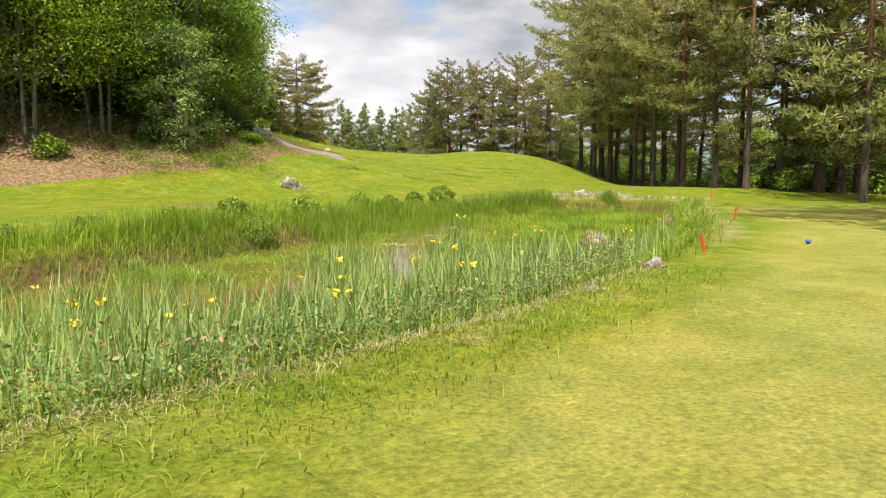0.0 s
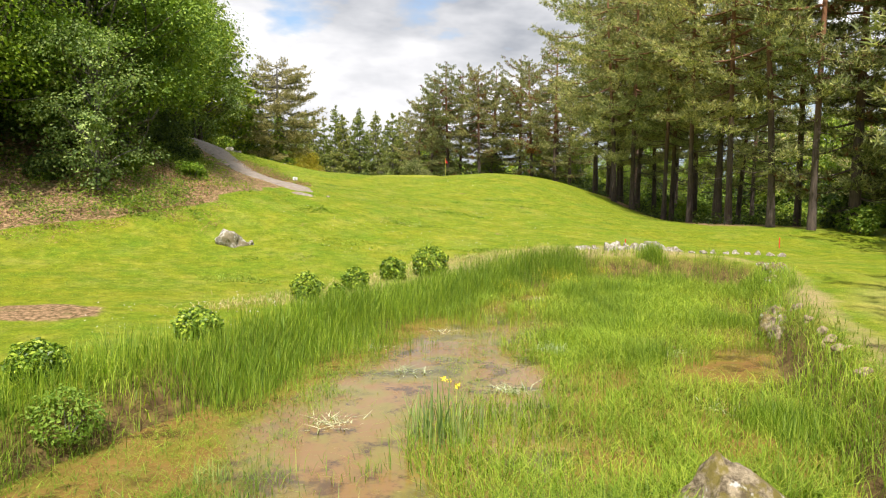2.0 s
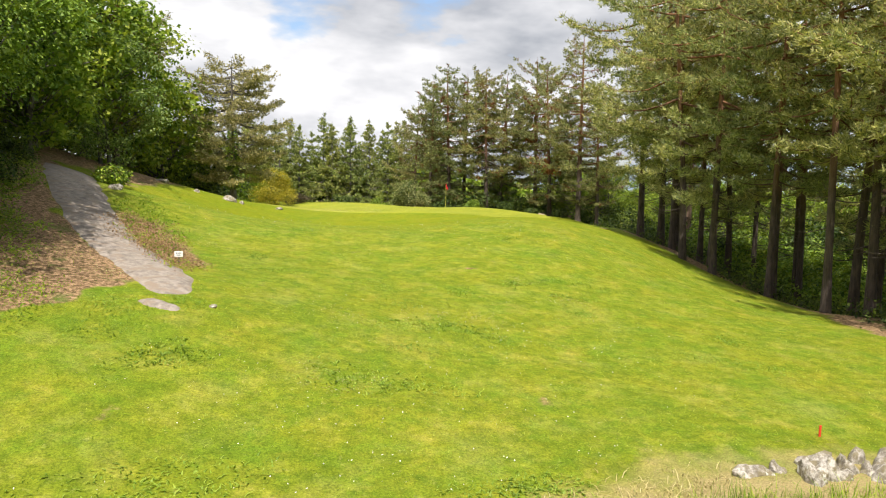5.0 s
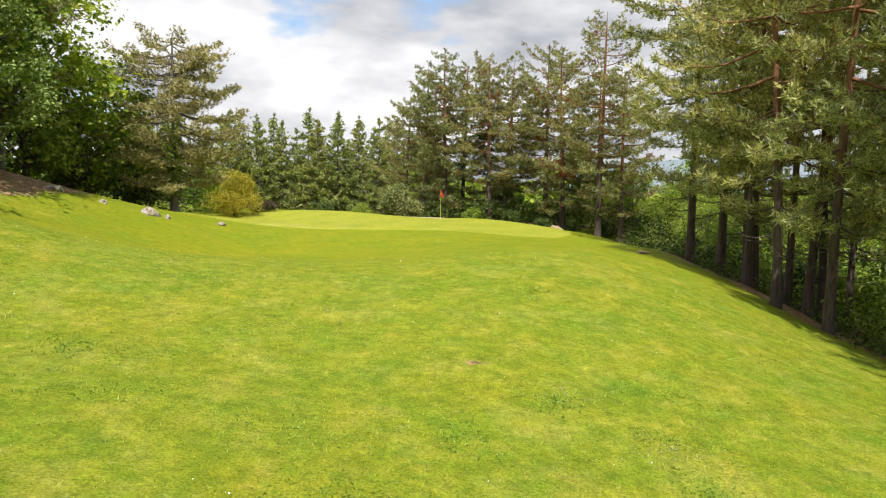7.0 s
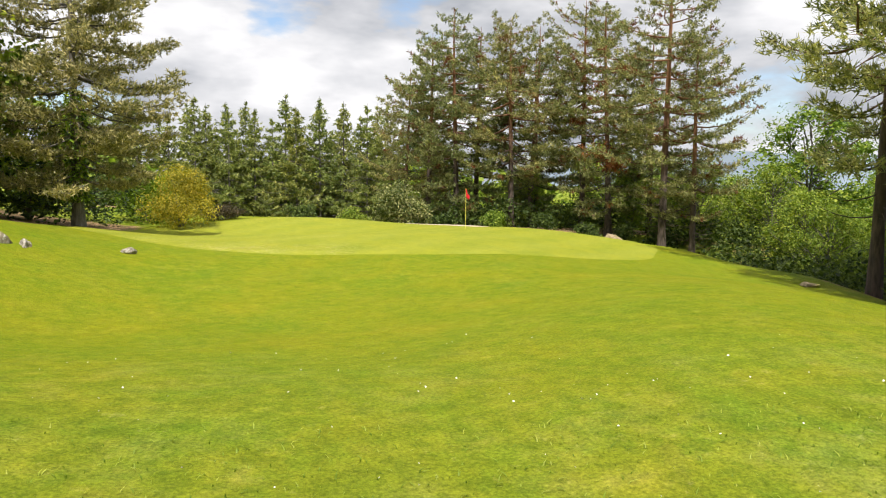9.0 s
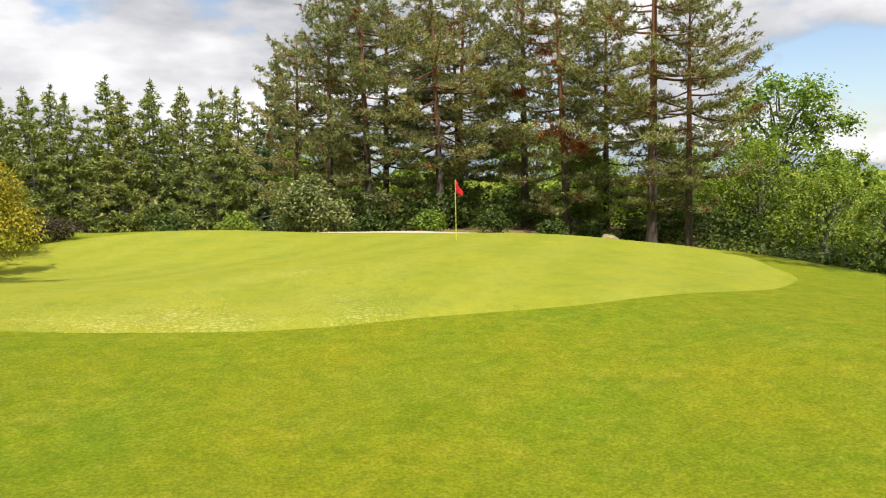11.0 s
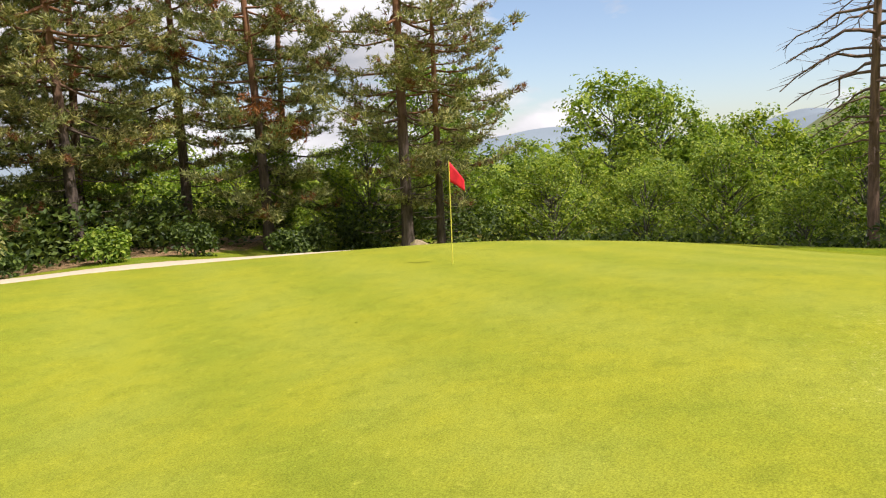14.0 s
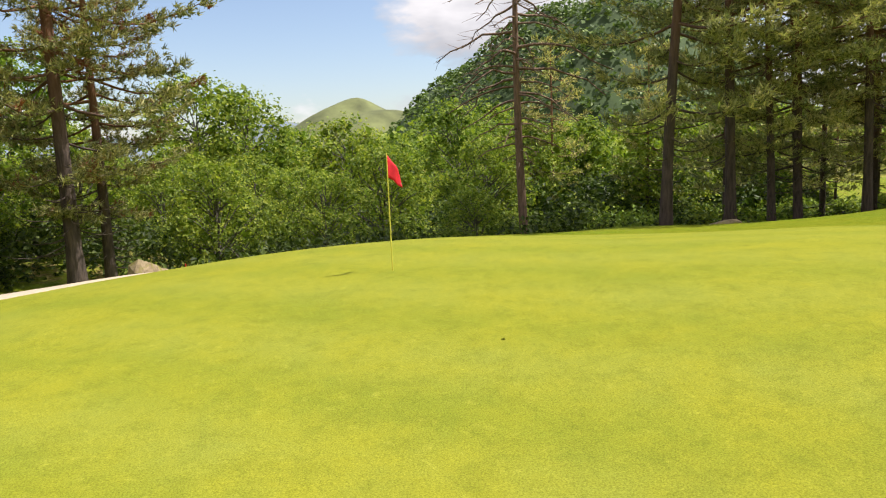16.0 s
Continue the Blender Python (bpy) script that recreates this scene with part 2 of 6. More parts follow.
    h = math_node(nt, "ADD", math_node(nt, "MULTIPLY", fine, 0.6), math_node(nt, "MULTIPLY", blade, 0.35))
    bumped(nt, bsdf, math_node(nt, "ADD", h, math_node(nt, "MULTIPLY", mottle, 1.6)), 0.6, 0.06)
    return m


def water_material():
    m, nt, bsdf = material("pond_water")
    n = noise_tex(nt, 0.55, 6, 0.6)
    weed = noise_tex(nt, 2.6, 7, 0.7)
    col = ramp(nt, n, [(0.34, (0.08, 0.065, 0.014)), (0.44, (0.20, 0.160, 0.030)), (0.53, (0.23, 0.125, 0.042)), (0.62, (0.18, 0.140, 0.030)), (0.74, (0.09, 0.075, 0.016))])
    drift = noise_tex(nt, 0.9, 9, 0.78)
    col = mixed(nt, ramp(nt, drift, [(0.53, (0, 0, 0)), (0.60, (0.85, 0.85, 0.85))]), col, mixed(nt, weed, (0.020, 0.012, 0.006), (0.12, 0.065, 0.025)))
    nt.links.new(col, bsdf.inputs["Base Color"])
    nt.links.new(ramp(nt, weed, [(0.48, (0.05, 0.05, 0.05)), (0.68, (0.35, 0.35, 0.35))]), bsdf.inputs["Roughness"])
    bsdf.inputs["Specular IOR Level"].default_value = 0.38
    bumped(nt, bsdf, noise_tex(nt, 14, 4), 0.06, 0.02)
    return m


M_TURF = ground_material()
M_WATER = water_material()


def mown_material(name, dark, light, worn, streak):
    m, nt, bsdf = material(name)
    tc = nt.nodes.new("ShaderNodeTexCoord")
    wv = nt.nodes.new("ShaderNodeTexWave")
    wv.inputs["Scale"].default_value, wv.inputs["Distortion"].default_value = 0.115, 0.8
    mp = nt.nodes.new("ShaderNodeMapping"); mp.inputs["Rotation"].default_value = (0, 0, radians(36))
    nt.links.new(tc.outputs["Object"], mp.inputs["Vector"]); nt.links.new(mp.outputs[0], wv.inputs["Vector"])
    col = mixed(nt, math_node(nt, "MULTIPLY", wv.outputs["Fac"], streak), dark, light)
    col = mixed(nt, ramp(nt, noise_tex(nt, 0.6, 7, 0.7), [(0.38, (0, 0, 0)), (0.66, (0.9, 0.9, 0.9))]), col, worn)
    col = mixed(nt, ramp(nt, noise_tex(nt, 2.3, 9, 0.82), [(0.34, (0.55, 0.55, 0.55)), (0.52, (0, 0, 0))]), col, tuple(c * 0.74 for c in dark))
    col = mixed(nt, ramp(nt, noise_tex(nt, 5, 7, 0.8), [(0.56, (0, 0, 0)), (0.74, (0.6, 0.6, 0.6))]), col, tuple(min(1, c * 1.35 + 0.03) for c in worn))
    fleck = math_node(nt, "ADD", noise_tex(nt, 13, 5, 0.7), math_node(nt, "MULTIPLY", math_node(nt, "SUBTRACT", noise_tex(nt, 0.28, 4, 0.6), 0.5), 0.75))
    off = nt.nodes.new("ShaderNodeVectorMath"); off.operation = "DISTANCE"
    off.inputs[1].default_value = (-3.2, 79.2, 3.5)
    nt.links.new(tc.outputs["Object"], off.inputs[0])
    fleck = math_node(nt, "SUBTRACT", fleck, math_node(nt, "MULTIPLY", math_node(nt, "SUBTRACT", off.outputs["Value"], 3.5), 0.035))
    col = mixed(nt, ramp(nt, fleck, [(0.59, (0, 0, 0)), (0.72, (0.6, 0.6, 0.6))]), col, (0.46, 0.42, 0.17))
    fine = noise_tex(nt, 60, 4, 0.75)
    col = mixed(nt, 0.55, col, mixed(nt, ramp(nt, fine, [(0.35, (0, 0, 0)), (0.65, (1, 1, 1))]), (0.2, 0.22, 0.1), (0.78, 0.8, 0.6)), "OVERLAY")
    nt.links.new(col, bsdf.inputs["Base Color"])
    bsdf.inputs["Roughness"].default_value = 0.85
    bsdf.inputs["Specular IOR Level"].default_value = 0.06
    bumped(nt, bsdf, fine, 0.4, 0.02)
    return m


M_GREEN = mown_material("putting_turf", (0.198, 0.226, 0.026), (0.262, 0.276, 0.048), (0.268, 0.266, 0.026), 0.62)
M_PINE = foliage("pine_needles", (0.105, 0.132, 0.060), (0.360, 0.378, 0.172), (0.620, 0.565, 0.260), 0.36)
M_PINE_DRY = foliage("sparse_pine_needles", (0.074, 0.090, 0.037), (0.235, 0.255, 0.103), (0.504, 0.471, 0.203), 0.25, seasonal=(0.20, 0.07, 0.03))
M_RUST = foliage("withered_needles", (0.14, 0.042, 0.018), (0.36, 0.115, 0.040), (0.55, 0.220, 0.080), 0.3)
M_CEDAR = foliage("cedar_needles", (0.105, 0.118, 0.056), (0.255, 0.255, 0.118), (0.500, 0.450, 0.220), 0.22)
M_FIR = foliage("fir_needles", (0.080, 0.105, 0.036), (0.220, 0.262, 0.078), (0.430, 0.425, 0.130), 0.28)
M_SPRUCE = foliage("spruce_needles", (0.040, 0.065, 0.036), (0.110, 0.155, 0.075), (0.210, 0.250, 0.120), 0.2)
M_OAK = foliage("broad_leaves", (0.070, 0.125, 0.018), (0.205, 0.300, 0.040), (0.375, 0.425, 0.066), 0.40)
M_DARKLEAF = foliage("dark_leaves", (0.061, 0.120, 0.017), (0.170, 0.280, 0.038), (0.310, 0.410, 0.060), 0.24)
M_BIRCH = foliage("pale_drooping_leaves", (0.090, 0.160, 0.050), (0.210, 0.310, 0.105), (0.400, 0.500, 0.200), 0.36)
M_YELLOW = foliage("yellow_leaves", (0.240, 0.220, 0.020), (0.430, 0.350, 0.032), (0.680, 0.480, 0.050), 0.4)
M_VARIEG = foliage("variegated_leaves", (0.05, 0.08, 0.02), (0.16, 0.19, 0.06), (0.50, 0.48, 0.25), 0.35)
M_HEDGE = foliage("bronze_leaves", (0.02, 0.02, 0.01), (0.05, 0.045, 0.018), (0.12, 0.08, 0.04), 0.2)
M_BUSH = foliage("glossy_bush_leaves", (0.045, 0.095, 0.012), (0.160, 0.275, 0.026), (0.500, 0.600, 0.070), 0.22, 0.4)
M_FERN = foliage("fern_fronds", (0.101, 0.182, 0.014), (0.201, 0.303, 0.022), (0.327, 0.413, 0.045), 0.4)
M_IRIS = foliage("iris_blades", (0.146, 0.224, 0.069), (0.293, 0.387, 0.120), (0.546, 0.596, 0.200), 0.35, 0.6)
M_RUSH = foliage("rush_stems", (0.080, 0.145, 0.012), (0.205, 0.320, 0.026), (0.440, 0.520, 0.060), 0.34)
M_SEDGE = foliage("sedge_blades", (0.105, 0.190, 0.016), (0.220, 0.340, 0.027), (0.410, 0.490, 0.070), 0.38)
# undergrowth leaves, darker than the tree leaves: woodland shade is in the colour
M_SHADELEAF = foliage("shade_dark_leaves", (0.022, 0.040, 0.010), (0.060, 0.098, 0.020), (0.14, 0.19, 0.036), 0.3)
M_STRAW = foliage("straw_stems", (0.26, 0.23, 0.12), (0.43, 0.38, 0.20), (0.62, 0.56, 0.34), 0.3)
M_PALE = foliage("bleached_blades", (0.286, 0.320, 0.192), (0.494, 0.512, 0.348), (0.780, 0.781, 0.600), 0.25)
M_TURFBLADE = foliage("grass_blades", (0.091, 0.161, 0.014), (0.218, 0.305, 0.035), (0.404, 0.441, 0.092), 0.4)
M_DEADFERN = foliage("dead_fern", (0.182, 0.098, 0.048), (0.378, 0.221, 0.120), (0.616, 0.390, 0.228), 0.2)
M_CLOVER = foliage("clover_leaves", (0.156, 0.258, 0.034), (0.235, 0.344, 0.041), (0.344, 0.438, 0.075), 0.35)
M_WOODS = foliage("far_crowns", (0.07, 0.115, 0.035), (0.125, 0.19, 0.055), (0.22, 0.285, 0.085), 0.2)
M_PETAL = plain("yellow_petals", (0.75, 0.55, 0.02), 0.5, 0.15)
M_BARK = bark("pine_bark", (0.035, 0.026, 0.021), (0.125, 0.092, 0.072), (0.28, 0.13, 0.06))
M_BARK_GREY = bark("grey_bark", (0.05, 0.045, 0.035), (0.19, 0.17, 0.14))
M_BARK_DEAD = bark("dead_pine_bark", (0.10, 0.065, 0.045), (0.30, 0.19, 0.13))
M_STONE = lichened("lichen_stone", (0.17, 0.145, 0.11), (0.52, 0.48, 0.42), (0.30, 0.25, 0.15))
M_MOUND = stone("mossy_boulder", (0.15, 0.11, 0.06), (0.36, 0.28, 0.17), (0.22, 0.20, 0.04))
M_BOULDER = lichened("lichened_boulder", (0.09, 0.065, 0.035), (0.36, 0.29, 0.19), (0.24, 0.19, 0.04))
M_GRAVEL = stone("gravel", (0.13, 0.105, 0.085), (0.31, 0.265, 0.22), (0.24, 0.185, 0.135))
M_SAND = plain("bunker_sand", (0.46, 0.38, 0.28), 0.95, 0.12, 9)
M_WORN = plain("worn_turf", (0.42, 0.385, 0.15), 0.9, 0.25, 30)
M_RED = plain("red_paint", (0.62, 0.05, 0.02), 0.5, 0.15)
M_FLAG = plain("red_cloth", (0.70, 0.012, 0.03), 0.7, 0.12, 12)
M_POLE = plain("yellow_pole_paint", (0.72, 0.66, 0.10), 0.4, 0.1)
M_WHITE = plain("white_paint", (0.75, 0.75, 0.72), 0.5, 0.06)
M_BLUE = plain("blue_plastic", (0.05, 0.12, 0.40), 0.4, 0.1)
M_DARK = plain("hole_dark", (0.02, 0.02, 0.015), 0.9, 0.1)


# ---- ground shape ----
def ease(a, b, v):
    t = np.clip((np.asarray(v, float) - a) / (b - a), 0, 1)
    return t * t * (3 - 2 * t)


SWELLS = [(-8, 25, 0.34), (0, 29, -0.27), (9, 22, 0.24), (-16, 34, -0.58), (-7, 40, 0.8), (0, 38, -0.24), (6, 40, 0.08), (14, 40, 0.25),
          (-2, 46, 0.45), (6, 48, -0.12), (15, 52, -0.27), (-6, 58, 1.27), (3, 58, -0.24), (10, 62, 0.15), (-14, 62, -0.67), (0, 72, -0.05),
          (10, 78, -0.32), (20, 72, -0.63), (-10, 84, 0.11), (0, 92, 0.06), (10, 92, 0.08), (18, 100, -1.9), (2, 108, -0.47), (22, 84, -0.22),
          (-9, 72, 0.45), (-15, 71, 0.8), (8, 79, 0.45), (16, 76, 0.3), (15.5, 88.5, -0.42), (5, 91, 0.06)]
# finer swells on a grid: eight heights northward from y = 44, eight metres apart
SWELLS += [(x, 44 + 8 * k, h) for x, row in ((-18, (0.03, 0.07, 0.15, -0.51, -0.17, 0.25, -0.2, -0.6)),
                                             (-11, (0.38, 0.16, 0.36, -0.7, 0.16, -0.01, -0.43, -0.27)),
                                             (-4, (0.46, -0.72, -0.2, -0.29, -0.3, 0.16, -0.44, 0.73)),
                                             (3, (-0.29, -0.16, 0.15, -0.51, 0.03, 0.55, -0.37, -0.36)),
                                             (10, (-0.34, 0.15, 0.65, 0.69, -0.2, -0.64, 0.63, 0.12)),
                                             (17, (0.42, -0.24, -0.7, 0.67, 0.29, 0.27, 0.06, -0.08)),
                                             (24, (0.25, -0.22, -1.02, -0.79, -0.17, -0.29, -0.5, -0.2))) for k, h in enumerate(row)]
POND = np.array([(-10, 6), (-6.6, 11), (-4.9, 14.8), (-4.0, 17.4), (-2.4, 21.4), (-1.0, 24.6), (0.9, 27.8), (3.0, 31.2), (5, 33.8), (8, 35.8), (12, 36.2), (13.6, 33.5),
                 (12.2, 29.5), (10.5, 25.7), (9.3, 22), (8.1, 18.4), (7.0, 15.4), (5.4, 12.6), (3.8, 10.1), (1.6, 6.9), (-0.6, 4.6), (-3, 2.2), (-7, -1), (-12, 0)])
WATER_Z = 0.14


def pond_depth(x, y):
    """Signed distance to the pond's bank, positive inside."""
    x, y = np.asarray(x, float), np.asarray(y, float)
    best, inside = np.full(x.shape, 1e9), np.zeros(x.shape, bool)
    for (ax, ay), (bx, by) in zip(POND, np.roll(POND, -1, axis=0)):
        dx, dy = bx - ax, by - ay
        t = np.clip(((x - ax) * dx + (y - ay) * dy) / (dx * dx + dy * dy), 0, 1)
        best = np.minimum(best, np.hypot(x - ax - t * dx, y - ay - t * dy))
        inside ^= ((ay > y) != (by > y)) & (x < dx * (y - ay) / (dy if dy else 1e-9) + ax)
    return np.where(inside, best, -best)


def ripple(x, y, s):
    return np.sin(x * s + 1.3 * np.sin(y * s * 0.7)) * np.cos(y * s * 0.9 + np.sin(x * s * 0.6 + 2.0))


def land(x, y):
    """Height of the ground."""
    x, y = np.asarray(x, float), np.asarray(y, float)
    z = 0.75 + 2.85 * ease(29, 60, y) - 1.3 * ease(101, 118, y) - 3.5 * ease(112, 132, y)
    z = z - 1.2 * ease(4, 18, x) * ease(30, 42, y) * (1 - ease(72, 90, y))
    z = z + 5.5 * ease(-4, -24, x) * ease(22, 40, y) * (1 - 0.75 * ease(66, 84, y))
    z = z - 3.5 * ease(18, 44, x) * ease(70, 90, y) - 1.0 * ease(18, 40, x) * ease(40, 52, y) * (1 - ease(70, 90, y))
    z = z - 0.9 * ease(17.5, 22, x) * ease(50, 60, y) * (1 - ease(82, 90, y))
    z = z - 1.7 * ease(15.5, 22.5, x) * ease(80, 86, y) * (1 - ease(97, 101, y))
    for cx, cy, h in SWELLS:
        z = z + h * np.exp(-((x - cx) ** 2 + (y - cy) ** 2) / 64.0)
    z = z + 0.035 * ripple(x, y, 0.9) * (1 - ease(74, 80, y) * (1 - ease(101, 106, y))) - 6.0 * ease(130, 260, np.hypot(x, y - 60))
    d = pond_depth(x, y)
    bed = WATER_Z - 0.14 + 0.14 * ripple(x + 1.0, y, 0.75)
    return z + (bed - z) * ease(-0.35, 1.1, d)


def land_z(x, y):
    return float(land(np.array([x]), np.array([y]))[0])


GREEN_C, GREEN_R = (0.6, 90.2), (13.8, 12.3)


def green_wobble(a):
    """Outline of the green, between an oval and a rounded oblong."""
    return (np.abs(np.cos(a)) ** 2.6 + np.abs(np.sin(a)) ** 2.6) ** (-1 / 2.6) * (1 + 0.012 * np.sin(5 * a + 1.9))


def green_mask(x, y, grow=0.0):
    a = np.arctan2(y - GREEN_C[1], x - GREEN_C[0])
    wob = green_wobble(a)
    r = np.hypot((x - GREEN_C[0]) / (GREEN_R[0] + grow), (y - GREEN_C[1]) / (GREEN_R[1] + grow)) / wob
    return 1 - ease(0.985, 1.01, r)


# ---- mesh helpers ----
def sheet(name, V, F, mat, smooth=True):
    """A mesh from arrays of corners and of equal-sided faces."""
    V, F = np.asarray(V, np.float32), np.asarray(F, np.int32)
    me = bpy.data.meshes.new(name)
    k = F.shape[1]
    me.vertices.add(len(V)); me.vertices.foreach_set("co", V.ravel())
    me.loops.add(F.size); me.loops.foreach_set("vertex_index", F.ravel())
    me.polygons.add(len(F)); me.polygons.foreach_set("loop_start", np.arange(0, F.size, k, dtype=np.int32))
    me.polygons.foreach_set("use_smooth", np.full(len(F), smooth))
    me.update(calc_edges=True)
    me.materials.append(mat)
    return me


def part(name, me, parent, label=""):
    ob = new(name, me)
    ob.parent = parent
    return tagged(ob, label)


def thing(name, x, y, z=None, turn=0.0, scale=1.0, label="", category="", group="", kind=""):
    ob = new(name)
    ob.empty_display_size = 0.3
    ob.location, ob.rotation_euler, ob.scale = (x, y, land_z(x, y) - 0.05 if z is None else z), (0, 0, radians(turn)), (scale,) * 3
    return tagged(ob, label, category, group, kind)


def tube(pts, radii, seg=7):
    pts = np.asarray(pts, float)
    d = np.gradient(pts, axis=0)
    d /= np.linalg.norm(d, axis=1)[:, None] + 1e-9
    ref = np.where(np.abs(d[:, 2:3]) > 0.8, np.array([[1.0, 0, 0]]), np.array([[0, 0, 1.0]]))
    u = np.cross(d, ref); u /= np.linalg.norm(u, axis=1)[:, None] + 1e-9
    v = np.cross(d, u)
    a = np.linspace(0, 2 * np.pi, seg, endpoint=False)
    ring = u[:, None] * np.cos(a)[None, :, None] + v[:, None] * np.sin(a)[None, :, None]
    V = (pts[:, None] + ring * np.asarray(radii, float)[:, None, None]).reshape(-1, 3)
    n = len(pts)
    F = [(i * seg + j, i * seg + (j + 1) % seg, (i + 1) * seg + (j + 1) % seg, (i + 1) * seg + j) for i in range(n - 1) for j in range(seg)]
    return V, np.array(F)


def joined(parts):
    Vs, Fs, o = [], [], 0
    for V, F in parts:
        Vs.append(V); Fs.append(np.asarray(F) + o); o += len(V)
    return np.concatenate(Vs), np.concatenate(Fs)


def unit(a):
    return a / (np.linalg.norm(a, axis=-1, keepdims=True) + 1e-9)


def leaf_cloud(rng, P, size, droop=0.3, aspect=0.6, out=None):
    """Leaves, each a folded pair of triangles, at the points P."""
    n = len(P)
    nrm = rng.normal(size=(n, 3)); nrm[:, 2] = np.abs(nrm[:, 2]) + 0.5
    if out is not None:
        nrm = nrm + out * 0.9
    nrm = unit(nrm)
    ax = rng.normal(size=(n, 3)); ax[:, 2] -= droop
    ax = unit(ax - nrm * (ax * nrm).sum(1)[:, None])
    sd = np.cross(nrm, ax)
    L = size * rng.uniform(0.65, 1.35, n)[:, None]
    W = L * aspect * 0.5
    V = np.stack([P - ax * L * 0.5, P + sd * W + nrm * L * 0.12, P + ax * L * 0.5, P - sd * W + nrm * L * 0.12], 1).reshape(-1, 3)
    b = np.arange(n)[:, None] * 4
    return V, np.concatenate([b + np.array([[0, 1, 2]]), b + np.array([[0, 2, 3]])], 1).reshape(-1, 3)


def needle_tufts(rng, P, D, length, width, k=7):
    """Tufts of needles: k slim blades fanning out round the direction D at each point."""
    n = len(P)
    dirs = unit(D[:, None] + rng.normal(size=(n, k, 3)) * 0.75)
    L = length * rng.uniform(0.6, 1.2, (n, k, 1))
    sd = unit(np.cross(dirs, rng.normal(size=(n, k, 3)))) * width * 0.5
    base = P[:, None] + rng.normal(size=(n, k, 3)) * length * 0.12
    V = np.stack([base - sd, base + sd, base + dirs * L], 2).reshape(-1, 3)
    return V, np.arange(n * k * 3).reshape(-1, 3)


def blades(rng, X, Y, Z, height, width, lean=0.25, curve=0.3):
    """Upright blades of two segments each, rooted at the points."""
    n = len(X)
    a = rng.uniform(0, 2 * np.pi, n)
    h = height * rng.uniform(0.55, 1.15, n)
    dirx, diry = np.cos(a), np.sin(a)
    w = width * rng.uniform(0.7, 1.3, n) * 0.5
    l1 = h * lean * rng.uniform(0, 1, n); l2 = l1 * 2 + h * curve * rng.uniform(0, 1, n)
    B = np.stack([X, Y, Z - 0.03], 1)
    S = np.stack([-diry * w, dirx * w, np.zeros(n)], 1)
    mid = B + np.stack([dirx * l1, diry * l1, h * 0.6], 1)
    tip = B + np.stack([dirx * l2, diry * l2, h * (1 - 0.25 * curve)], 1)
    V = np.stack([B - S, B + S, mid + S * 0.85, mid - S * 0.85, tip], 1).reshape(-1, 3)
    b = np.arange(n)[:, None] * 5
    return V, np.concatenate([b + np.array([[0, 1, 2]]), b + np.array([[0, 2, 3]]), b + np.array([[3, 2, 4]])], 1).reshape(-1, 3)


# ---- large structure ----
WORN = [(4.5, 51.6, 0.40), (4.9, 49.7, 0.34), (-2.8, 37.8, 0.50), (5.2, 40.2, 0.55)]


